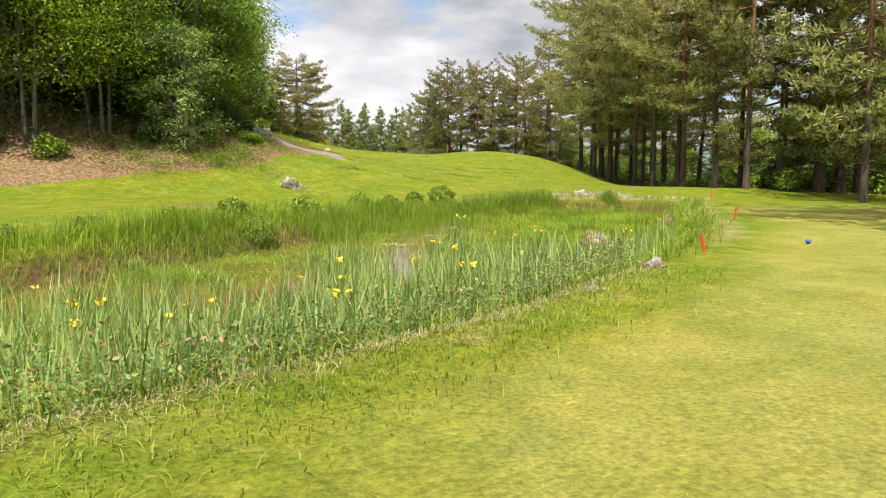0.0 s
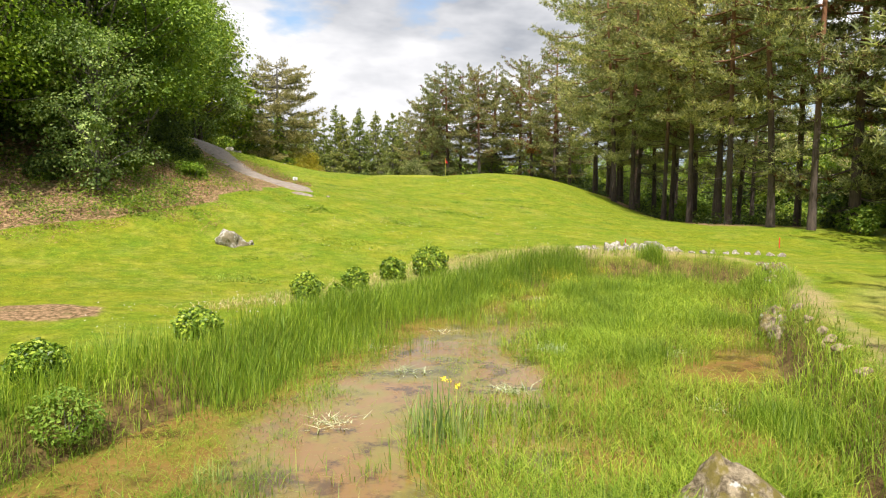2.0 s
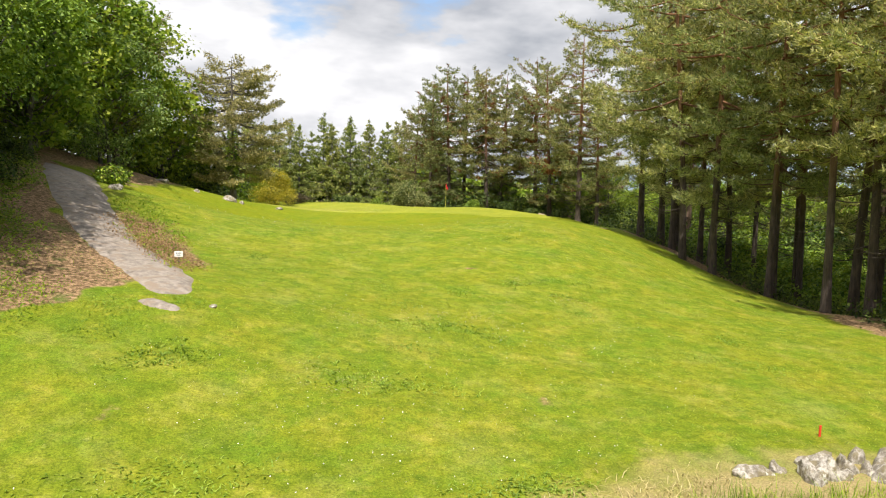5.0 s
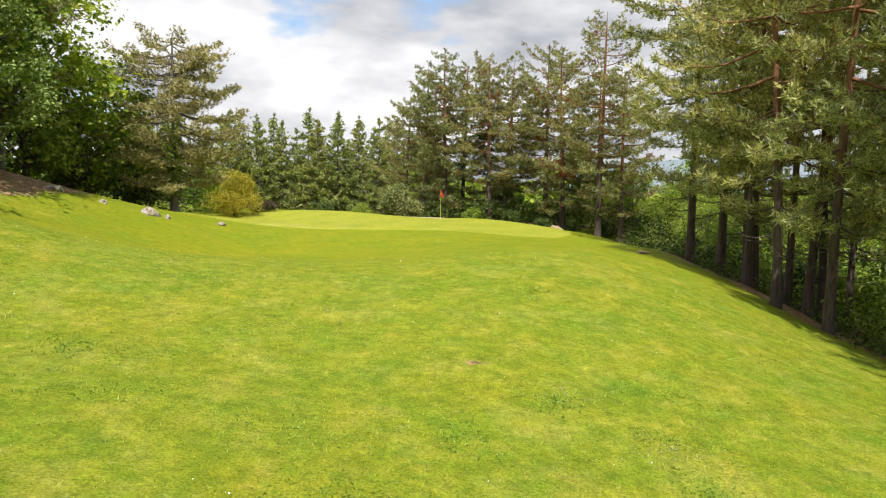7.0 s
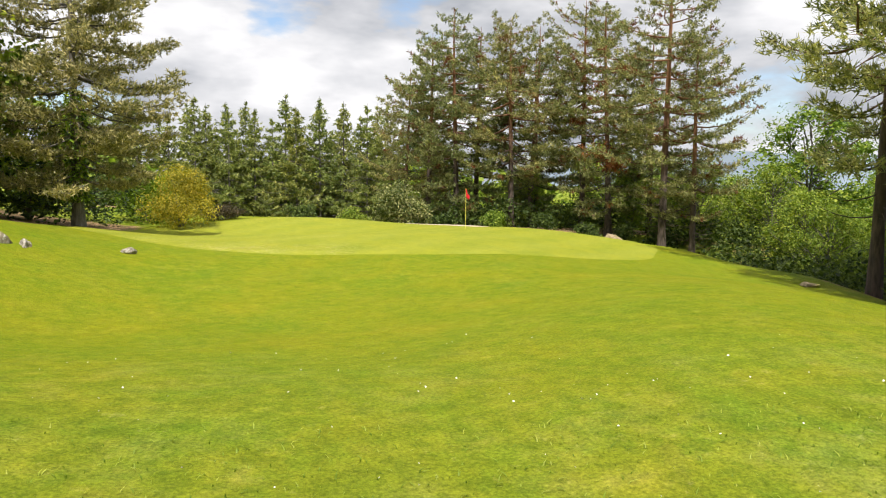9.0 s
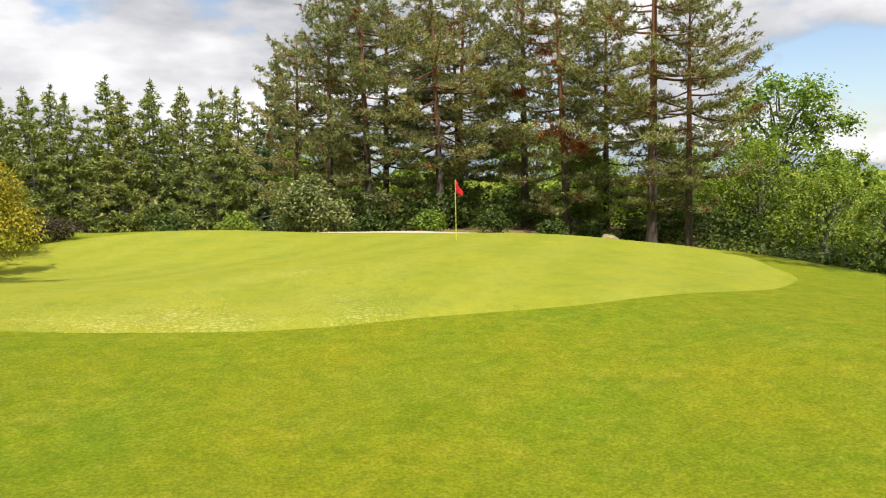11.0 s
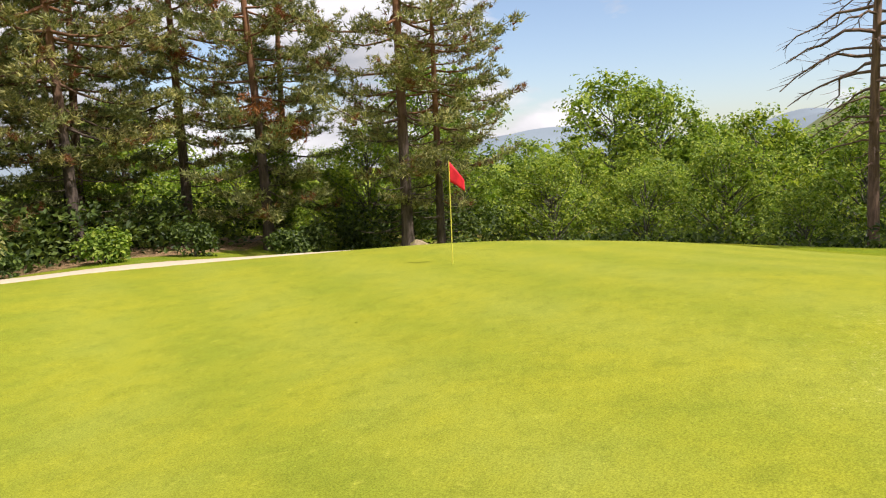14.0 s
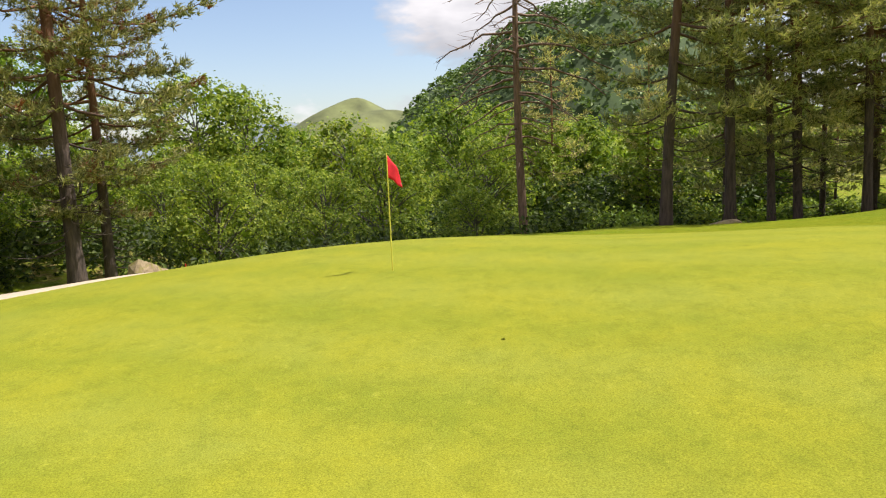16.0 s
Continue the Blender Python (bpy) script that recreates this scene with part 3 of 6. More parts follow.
def ground_sheet():
    xs = np.concatenate([-np.geomspace(3000, 46, 22), np.arange(-44, -16, 1.0), np.arange(-16, 24, 0.4), np.arange(24, 60, 1.2), np.geomspace(62, 3000, 22)])
    ys = np.concatenate([-np.geomspace(3000, 14, 20), np.arange(-12, 0, 1.0), np.arange(0, 62, 0.4), np.arange(62, 122, 0.5), np.arange(122, 150, 2.0), np.geomspace(152, 3000, 22)])
    X, Y = np.meshgrid(xs, ys)
    Z = land(X, Y)
    V = np.stack([X, Y, Z], -1).reshape(-1, 3)
    nx, ny = len(xs), len(ys)
    i = (np.arange(ny - 1)[:, None] * nx + np.arange(nx - 1)[None]).ravel()
    me = sheet("ground", V, np.stack([i, i + 1, i + nx + 1, i + nx], 1), M_TURF)
    x, y = V[:, 0], V[:, 1]
    d = pond_depth(x, y)
    bank = np.interp(y, [20, 29, 36, 39.3, 43.6, 45.2, 50.2, 54, 58, 64], [-22, -14.8, -8.7, -6.3, -4.4, -5.0, -9.2, -11.4, -13.4, -16.0])
    litter = ease(0.5, -0.9, x - bank + 0.4 * ripple(x, y, 1.7)) * ease(26, 29, y) * (1 - ease(66, 72, y)) * ease(-34, -27, x)
    su, sv = (x + 6.3) * 0.84 + (y - 50.2) * 0.55, -(x + 6.3) * 0.55 + (y - 50.2) * 0.84
    scar = np.exp(-((su / 1.35) ** 2 + (sv / 4.8) ** 2) ** 2)
    woods = np.maximum.reduce([0.75 * ease(16.6, 18.2, x + 0.7 * np.sin(y * 0.31)) * (1 - ease(22.5, 25, x)) * ease(44, 49, y) * (1 - ease(78, 83, y)), 0.7 * ease(105.5, 108, y + 0 * x) * (1 - ease(124, 132, y)) * ease(-26, -20, x) * (1 - ease(24, 32, x)), 0.35 * ease(33, 36, x) * (1 - ease(50, 58, x)) * ease(30, 40, y) * (1 - ease(112, 120, y)), 0.45 * ease(19.0, 22.0, x) * ease(80, 86, y) * (1 - ease(50, 58, x)) * (1 - ease(112, 120, y)),
                               0.7 * ease(-11, -14, x) * ease(-30, -25, x) * ease(60, 68, y) * (1 - ease(95, 100, y)), ease(-12, -16, x) * ease(14, 22, y) * 0.4 * (1 - ease(60, 70, y))])
    patch = 0.9 * np.exp(-(((x + 6.3) / 1.5) ** 2 + ((y - 24.2) / 1.1) ** 2) ** 2)
    for wx, wy, wr in WORN:
        patch = np.maximum(patch, 0.62 * np.exp(-(((x - wx) / wr) ** 2 + ((y - wy) / (wr * 0.8)) ** 2)))
    dry = np.clip(0.62 * np.exp(-((d + 0.6) / 0.55) ** 2) * ease(5, 9, x + 0.1 * y) + 0.62 * np.exp(-((d + 1.5) / 1.5) ** 2) * ease(24, 28, y) * ease(13, 11, x) + 0.44 * np.exp(-((d + 0.7) / 0.45) ** 2) * ease(12, 8, y), 0, 1)
    cover = np.stack([np.zeros(len(x)), np.clip(litter + 0.75 * scar + woods + patch, 0, 1), dry, np.ones(len(x))], 1)
    lawn = 0.85 * ease(-0.9, -2.4, d + 0.5 * ripple(x, y, 0.8)) * (1 - ease(26, 32, y)) * ease(-1.5, 2.5, x - 0.05 * y)
    approach = 0.8 * ease(57, 68, y + 2 * ripple(x, y, 0.35)) * (1 - ease(103, 106, y)) * ease(-16, -9, x) * (1 - ease(15, 18, x))
    wear = np.stack([ease(-0.25, 0.3, d), approach, lawn, np.ones(len(x))], 1)
    for key, data in (("cover", cover), ("wear", wear)):
        at = me.color_attributes.new(key, "FLOAT_COLOR", "POINT")
        at.data.foreach_set("color", data.astype(np.float32).ravel())
    return tagged(new("ground", me), "rolling turf, rough grass, mown putting green and leaf litter", "ground", kind="structure")


def ribbon(name, line, widths, lift, mat, rag=0.12, cross=6):
    """A strip laid on the ground along a line, with uneven edges."""
    rng = np.random.default_rng(5)
    line = np.asarray(line, float)
    t = np.linspace(0, len(line) - 1, 60)
    cx, cy = np.interp(t, range(len(line)), line[:, 0]), np.interp(t, range(len(line)), line[:, 1])
    for _ in range(6):
        cx[1:-1], cy[1:-1] = (cx[:-2] + 2 * cx[1:-1] + cx[2:]) / 4, (cy[:-2] + 2 * cy[1:-1] + cy[2:]) / 4
    w = np.interp(t, range(len(line)), widths)
    dx, dy = np.gradient(cx), np.gradient(cy)
    n = np.hypot(dx, dy)
    s = np.linspace(-0.5, 0.5, cross)
    wl_, wr = w * (1 + rng.normal(size=60) * rag), w * (1 + rng.normal(size=60) * rag)
    ww = np.where(s[None] < 0, wl_[:, None], wr[:, None])
    X, Y = cx[:, None] - dy[:, None] / n[:, None] * s * ww, cy[:, None] + dx[:, None] / n[:, None] * s * ww
    edge = 1 - (np.abs(s) * 2) ** 4
    edge = edge[None] * (ease(0, 7, t * 10) * ease(0, 4, (len(line) - 1 - t) * 10))[:, None]
    Z = land(X, Y) + lift * edge - 0.03 * (1 - edge)
    i = (np.arange(59)[:, None] * cross + np.arange(cross - 1)[None]).ravel()
    return sheet(name, np.stack([X, Y, Z], -1).reshape(-1, 3), np.stack([i, i + cross, i + cross + 1, i + 1], 1), mat)


ground_sheet()


def green_sheet(name, r0, r1, lift, mat, label):
    """A mown ring or disc laid on the ground round the hole."""
    na, nr = 160, 26
    a = np.linspace(0, 2 * np.pi, na, endpoint=False)
    r = np.linspace(r0, r1, nr)
    wob = green_wobble(a) + 0.006 * np.sin(17 * a)
    X = GREEN_C[0] + np.cos(a)[None] * r[:, None] * wob * GREEN_R[0]
    Y = GREEN_C[1] + np.sin(a)[None] * r[:, None] * wob * GREEN_R[1]
    edge = ease(r1, r1 - 0.03, r)[:, None]
    Z = land(X, Y) + lift * edge - 0.03 * (1 - edge)
    i = (np.arange(nr - 1)[:, None] * na + np.arange(na)[None]).ravel()
    j = (np.arange(nr - 1)[:, None] * na + (np.arange(na)[None] + 1) % na).ravel()
    return tagged(new(name, sheet(name, np.stack([X, Y, Z], -1).reshape(-1, 3), np.stack([i, j, j + na, i + na], 1)[:, ::-1], mat)), label, "green", kind="structure")


green_sheet("putting_green", 0.002, 1.0, 0.045, M_GREEN, "finely mown yellow-green putting green with faint mower bands")
px, py = np.meshgrid(np.linspace(-14, 16, 30), np.linspace(-2, 38, 40))
wi = (np.arange(39)[:, None] * 30 + np.arange(29)[None]).ravel()
tagged(new("water", sheet("water", np.stack([px, py, np.full(px.shape, WATER_Z)], -1).reshape(-1, 3), np.stack([wi, wi + 1, wi + 31, wi + 30], 1), M_WATER)),
       "shallow brown pond water between reeds", "pond", kind="structure")
tagged(new("gravel_path", ribbon("gravel_path", [(-3.3, 43.0), (-4.3, 45.1), (-6.1, 47.5), (-8.0, 50.1), (-10.4, 53.8), (-12.6, 58), (-15.0, 63)], [0.8, 1.7, 2.0, 2.1, 2.2, 2.2, 2.2], 0.10, M_GRAVEL, 0.05, 12)),
       "grey gravel path climbing the wooded bank", "path", kind="structure")
tagged(new("gravel_path", ribbon("gravel_path", [(-4.1, 42.8), (-3.6, 42.5), (-2.9, 42.3)], [0.35, 0.6, 0.3], 0.06, M_GRAVEL, 0.10, 6)),
       "small patch of grey gravel below the path", "path", kind="structure")
tagged(new("bunker", ribbon("bunker", [(0.3, 104.8), (3.6, 103.6), (6.6, 101.4), (8.8, 98.8), (10.6, 96.9), (12.4, 96.0)], [0.8, 2.2, 2.6, 2.2, 1.5, 0.5], 0.10, M_SAND, 0.05, 9)),
       "pale sand strip behind the green", "bunker", kind="structure")


# ---- trees ----
def pine_meshes(seed, H, R, crown0, whorls, per=4, habit="pine", lean=0.4, trunk_r=0.17, dead_low=10, tuft=(0.30, 0.054, 7), fill=1.0, twigs=True, gaps=0.12):
    """Trunk with limbs in whorls, and needle sprays along their twigs, of one conifer. habit: pine, fir or cedar."""
    rng = np.random.default_rng(seed)
    hs = np.linspace(0, 1, 12)
    bend = rng.normal(size=(2,)) * lean
    tx = bend[0] * np.sin(hs * 2.2) * hs
    ty = bend[1] * np.sin(hs * 1.7 + 0.4) * hs
    rad = trunk_r * (1 - hs) ** 0.75 + 0.015 + 0.35 * trunk_r * np.exp(-hs * 40)
    wood, P, D = [tube(np.stack([tx, ty, hs * H], 1), rad, 9)], [], []
    up, s = np.array([0, 0, 1.0]), np.linspace(0, 1, 6)
    spots = [(w, b, False) for w in range(whorls) for b in range(per)] + [(rng.integers(0, 9), b, True) for b in range(dead_low)]
    for w, b, dead in spots:
        u = min(1.0, max(0.0, (w + rng.uniform(-0.22, 0.22) * (3 if habit == "fir" else 1)) / whorls))
        h = crown0 + (0.99 - crown0) * u if not dead else rng.uniform(crown0 * 0.4, crown0 * 1.15)
        if rng.uniform() < gaps and u < 0.85 and not dead:
            continue
        if habit == "pine":
            prof, rise = (0.58 + 0.42 * min(1, u / 0.3)) * (1 - u ** 2.4) ** 0.6, -0.10 + 0.55 * u ** 1.6
        elif habit == "fir":
            prof, rise = (1 - u) ** 0.92 + 0.01, -0.26 + 0.40 * u
        else:
            prof, rise = float(np.interp(u, [0, 0.15, 0.45, 0.8, 1], [0.62, 0.88, 1.0, 0.74, 0.52])), -0.20 + 0.24 * u
        L = R * max(0.03, prof) * rng.uniform(0.62, 1.12) * (0.5 if dead else 1)
        a = w * 1.13 + b * 6.283 / per + rng.normal() * 0.28
        rise += rng.normal() * 0.13
        org = np.array([np.interp(h, hs, tx), np.interp(h, hs, ty), h * H])
        out, side = np.array([np.cos(a), np.sin(a), 0.0]), np.array([-np.sin(a), np.cos(a), 0.0])
        line = org + s[:, None] * L * out + (s * L * rise + 0.14 * L * s ** 2.5 - 0.10 * L * np.sin(s * 3))[:, None] * up + (rng.normal(size=6) * 0.05 * L * s)[:, None] * side
        wood.append(tube(line if habit != "fir" else line[::5], ((0.012 + 0.012 * L) * (1 - s * 0.85) * (0.7 if dead else 1))[:: 5 if habit == "fir" else 1], 4 if habit != "fir" else 3))
        if dead:
            continue
        n = max(1 if habit == "fir" else 3, int(4.2 * L * fill))
        t = np.clip(np.linspace(0.26, 1.0, n) + rng.normal(size=n) * 0.03, 0.15, 1.0)
        sg = np.where(np.arange(n) % 2 == 0, 1.0, -1.0)[:, None] * rng.uniform(0.5, 1.1, (n, 1))
        tl = (0.40 * L * (1.10 - t) + (0.04 if habit == "fir" else 0.20)) * rng.uniform(0.65, 1.2, n)
        td = unit(out * 0.75 + side * sg + up * (0.10 if habit != "fir" else -0.15))
        p0 = np.stack([np.interp(t, s, line[:, k]) for k in range(3)], 1)
        m = 6 if habit != "fir" else 4
        q = (np.arange(m) + 0.6) / m
        c = p0[:, None] + td[:, None] * (tl[:, None] * q)[..., None]
        c[..., 2] -= (0.26 if habit == "fir" else 0.06) * tl[:, None] * q ** 2
        c = c + rng.normal(size=c.shape) * np.array([0.12, 0.12, 0.10])
        P.append(c.reshape(-1, 3))
        D.append(unit(np.repeat(td[:, None], m, 1) * 0.75 + up * (0.5 if habit != "fir" else 0.12) + rng.normal(size=c.shape) * 0.2).reshape(-1, 3))
        if twigs:
            for k in range(0, n, 3):
                wood.append(tube([p0[k], p0[k] + td[k] * tl[k] * 0.9], [0.012, 0.004], 3))
    crown = needle_tufts(rng, np.concatenate(P), np.concatenate(D), *tuft)
    return joined(wood), crown


def broad_meshes(seed, H, R, base, lobes, leaves, size, droop=0.25, trunk_r=0.2, low=0.25, stems=1, squash=1.0, core=0):
    """Trunk with limbs, and crown of leaves gathered in uneven lobes, of one broadleaf tree."""
    rng = np.random.default_rng(seed)
    wood, P, O, inner = [], [], [], []
    cz, rz = H * (low + 1) / 2, H * (1 - low) / 2
    for k in range(stems):
        ang = rng.uniform(0, 6.28)
        s = np.linspace(0, 1, 8)
        off = np.array([np.cos(ang), np.sin(ang)]) * (0.35 * k)
        kink = rng.normal(size=2) * 0.5
        pts = np.stack([off[0] * (1 + s) + kink[0] * s ** 2, off[1] * (1 + s) + kink[1] * s ** 2, s * H * 0.8], 1)
        wood.append(tube(pts, trunk_r * (1 - 0.85 * s) + 0.08 * trunk_r * np.exp(-s * 20), 8))
    for i in range(lobes):
        a = rng.uniform(0, 6.28)
        u = -1 + 2 * (i + 0.5) / lobes
        rr = np.sqrt(max(0.0, 1 - abs(u) ** 2.3)) * rng.uniform(0.15, 1.0) ** 0.5
        c = np.array([np.cos(a) * R * rr, np.sin(a) * R * rr, cz + u * rz * 0.9])
        lr = R * rng.uniform(0.25, 0.42)
        root = np.array([c[0] * 0.12, c[1] * 0.12, max(base, c[2] - R * rng.uniform(0.35, 0.8))])
        s = np.linspace(0, 1, 5)[:, None]
        limb = root + (c - root) * s + np.sin(s * 3.1) * rng.normal(size=3) * 0.12 * R
        wood.append(tube(limb, trunk_r * 0.32 * (1 - 0.85 * s[:, 0]) + 0.008, 4))
        n = int(leaves / lobes)
        clumps = c + unit(rng.normal(size=(18, 3))) * rng.uniform(0.35, 1.0, (18, 1)) * lr * np.array([1.15, 1.15, 0.8 * squash])
        pick = rng.integers(0, 18, n)
        p = clumps[pick] + rng.normal(size=(n, 3)) * lr * np.array([0.24, 0.24, 0.14])
        d = unit(p - c)
        p[:, 2] -= droop * 0.25 * np.hypot(p[:, 0] - c[0], p[:, 1] - c[1])
        P.append(p); O.append(d)
        if core:
            inner.append(c + unit(rng.normal(size=(core, 3))) * rng.uniform(0, 0.55, (core, 1)) * lr)
    if core:
        inner = np.concatenate(inner)
        heart = leaf_cloud(rng, inner, max(size * 2.2, 0.34), droop, 0.8)
    P = np.concatenate(P)
    P[:, 2] = np.maximum(P[:, 2], 0.05)
    crown = leaf_cloud(rng, P, size, droop, 0.62, np.concatenate(O))
    return joined(wood), joined([crown, heart]) if core else crown


def tree_proto(name, wood, crown, bark_mat, leaf_mat, label, category="tree", group=""):
    t = thing(name, 0, 0, 0, label=label, category=category, group=group)
    part("trunk", sheet("trunk", *wood, bark_mat), t)
    part("crown", sheet("crown", *crown, leaf_mat, False), t)
    return t


def plant(proto, x, y, turn=0.0, scale=1.0, label="", z=None, first=[]):
    """Stand a tree at a place: the first time the model itself, then copies."""
    m = pose(x, y, land_z(x, y) - 0.08 if z is None else z, 0, 0, turn)
    if proto.name not in first:
        first.append(proto.name)
        proto.matrix_basis = m @ Matrix.Diagonal((scale, scale, scale, 1))
        ob = proto
    else:
        ob = copy_thing(proto, m)
        ob.scale = (scale,) * 3
    if label:
        tagged(ob, label)
    return ob


rnd = random.Random(11)
PINES = [tree_proto("pine_tree", *pine_meshes(sd, h, r, c, wh, 4, fill=fl, dead_low=12), M_BARK, M_PINE, "tall Scots pine with grey-brown trunk and layered crown", group="pines beside the fairway")
         for sd, h, r, c, wh, fl in ((1, 21, 5.4, 0.29, 12, 0.78), (2, 22, 5.8, 0.34, 11, 0.76), (3, 20, 5.0, 0.20, 13, 0.78))]
THIN = tree_proto("pine_tree", *pine_meshes(4, 20, 4.6, 0.18, 12, 4, tuft=(0.50, 0.12, 3), fill=0.45, twigs=False), M_BARK, M_PINE, "tall Scots pine standing deeper in the wood", group="pines beside the fairway")
ROW = [(29.8, 46.4, 1.0), (21.6, 44.6, 1.0), (20.4, 46.4, 1.05), (19.4, 49.3, 1.0), (23.4, 49.3, 0.95), (23.8, 57.8, 1.0), (20.4, 53.0, 1.0), (18.5, 52.8, 0.95), (21.2, 55.4, 1.05),
       (18.6, 57.6, 0.85), (20.0, 60.0, 1.0), (16.9, 63.8, 1.02), (23.3, 64.0, 1.0), (19.4, 66.1, 1.05), (21.9, 69.4, 1.0), (19.5, 67.9, 0.9), (19.6, 71.2, 1.0),
       (19.7, 72.4, 1.0), (19.4, 74.6, 1.15), (19.0, 77.8, 1.22), (24.5, 71.5, 0.95), (27.5, 63.5, 1.0),
       (22.4, 62.0, 0.95), (17.6, 61.5, 0.98), (18.2, 69.0, 1.0), (24.0, 36.5, 1.05), (26.5, 40.5, 1.0), (13.0, 11.8, 1.0), (15.8, 16.0, 1.0), (23.5, 24.0, 1.0), (26.5, 30.5, 1.05)]
for i, (x, y, s) in enumerate(ROW):
    plant(THIN if x >= 24 else PINES[2 if y > 66 and i % 3 else i % 3], x, y, rnd.uniform(0, 360), s * rnd.uniform(0.94, 1.06))

# pines behind the green
BACK = [tree_proto("pine_tree", *pine_meshes(sd, h, r, c, wh, 4, trunk_r=tr, dead_low=dl, fill=fl, gaps=gp, tuft=(0.28, 0.052, 8)), M_BARK, M_PINE_DRY, lab, group="pines behind the green")
        for sd, h, r, c, wh, tr, dl, fl, gp, lab in ((21, 16.6, 5.6, 0.26, 13, 0.24, 14, 0.95, 0.12, "Scots pine with open crown and reddish upper trunk"), (22, 17.4, 4.8, 0.12, 16, 0.24, 14, 0.95, 0.06, "dense dark pine with boughs almost to the ground"),
                                                 (23, 19.0, 5.2, 0.22, 14, 0.26, 30, 0.90, 0.14, "sparse pine with bare lower branches and grey trunk"))]
for k, x, y, turn, s in ((0, 10.9, 110.5, 40, 1.0), (1, 6.6, 112.0, 10, 1.0), (1, 4.4, 113.5, 200, 0.93), (2, 16.6, 110.3, 90, 0.95), (1, 17.6, 106.4, 300, 1.0), (2, 19.4, 100.1, 30, 1.05), (2, 21.2, 99.4, 170, 0.8), (1, 8.6, 116.0, 70, 1.0), (0, 14.0, 116.0, 150, 0.95), (1, 12.8, 112.8, 140, 0.95), (1, 21.5, 108.5, 15, 0.9), (1, 2.4, 116.0, 120, 0.8)):
    plant(BACK[k], x, y, turn, s)


def withered_boughs(x, y, seed, spots):
    """Rust-red dead sprays on the pine that stands at (x, y); spots: offset east and north, height, reach."""
    tree = min((o for o in bpy.data.objects if o.parent is None and o.name.startswith("pine_tree")), key=lambda o: math.hypot(o.location.x - x, o.location.y - y))
    rng = np.random.default_rng(seed)
    turn, size = tree.rotation_euler.z, tree.scale.x
    for ox, oy, h, reach in spots:
        c = np.array([math.cos(turn) * ox + math.sin(turn) * oy, math.cos(turn) * oy - math.sin(turn) * ox, h]) / size
        P = c + rng.normal(size=(110, 3)) * reach * np.array([0.5, 0.5, 0.26])
        bough = part("foliage", sheet("foliage", *needle_tufts(rng, P, np.tile([0.0, 0.0, -0.5], (110, 1)), 0.30, 0.05, 7), M_RUST, False), tree)
        tagged(bough, "rust-red dead needles", kind="stuff")


withered_boughs(16.6, 110.3, 71, ((0.2, -0.6, 12.6, 1.1), (0.8, -1.2, 11.2, 0.8), (-0.9, -1.0, 8.6, 0.7)))
withered_boughs(17.6, 106.4, 72, ((-1.2, -0.9, 6.3, 1.2), (-0.3, -1.6, 5.4, 0.9)))

for i, (x, y) in enumerate([(33, 58), (33.5, 71), (36, 52), (36.5, 76)]):
    plant(THIN, x, y, 47 * i, 0.55 + 0.03 * (i % 4))

for x, y, turn, s in ((25.9, 44.0, 60, 1.3), (23.9, 44.8, 200, 1.15), (28.2, 45.6, 320, 1.2)):
    plant(BACK[1], x, y, turn, s, "dense dark pine with low boughs beside the lawn")

# flat-topped old conifer beside the path
plant(tree_proto("cedar_tree", *pine_meshes(31, 11.6, 4.7, 0.20, 15, 6, "cedar", 0.15, 0.24, 14, (0.24, 0.056, 6), 1.25, gaps=0.02), M_BARK_GREY, M_CEDAR, "flat-topped grey-green conifer with tiered branches and ivied trunk"), -12.3, 85.6)
irng = np.random.default_rng(33)
ia, ih = irng.uniform(0, 6.28, 2600), 1.2 + 4.8 * irng.uniform(0, 1, 2600) ** 1.3
ir = 0.28 + 0.30 * irng.uniform(0, 1, 2600) * (1 + 0.5 * np.sin(ih * 2.0))
cedar = bpy.data.objects["cedar_tree"]
part("ivy", sheet("ivy", *leaf_cloud(irng, np.stack([np.cos(ia) * ir, np.sin(ia) * ir, ih], 1), 0.13, 0.3, 0.8, np.stack([np.cos(ia), np.sin(ia), 0 * ia], 1)), M_BUSH, False), cedar, "bright green ivy")
plant(BACK[2], -17.0, 74.0, 20, 0.72, "slender pine rising above the leafy trees")

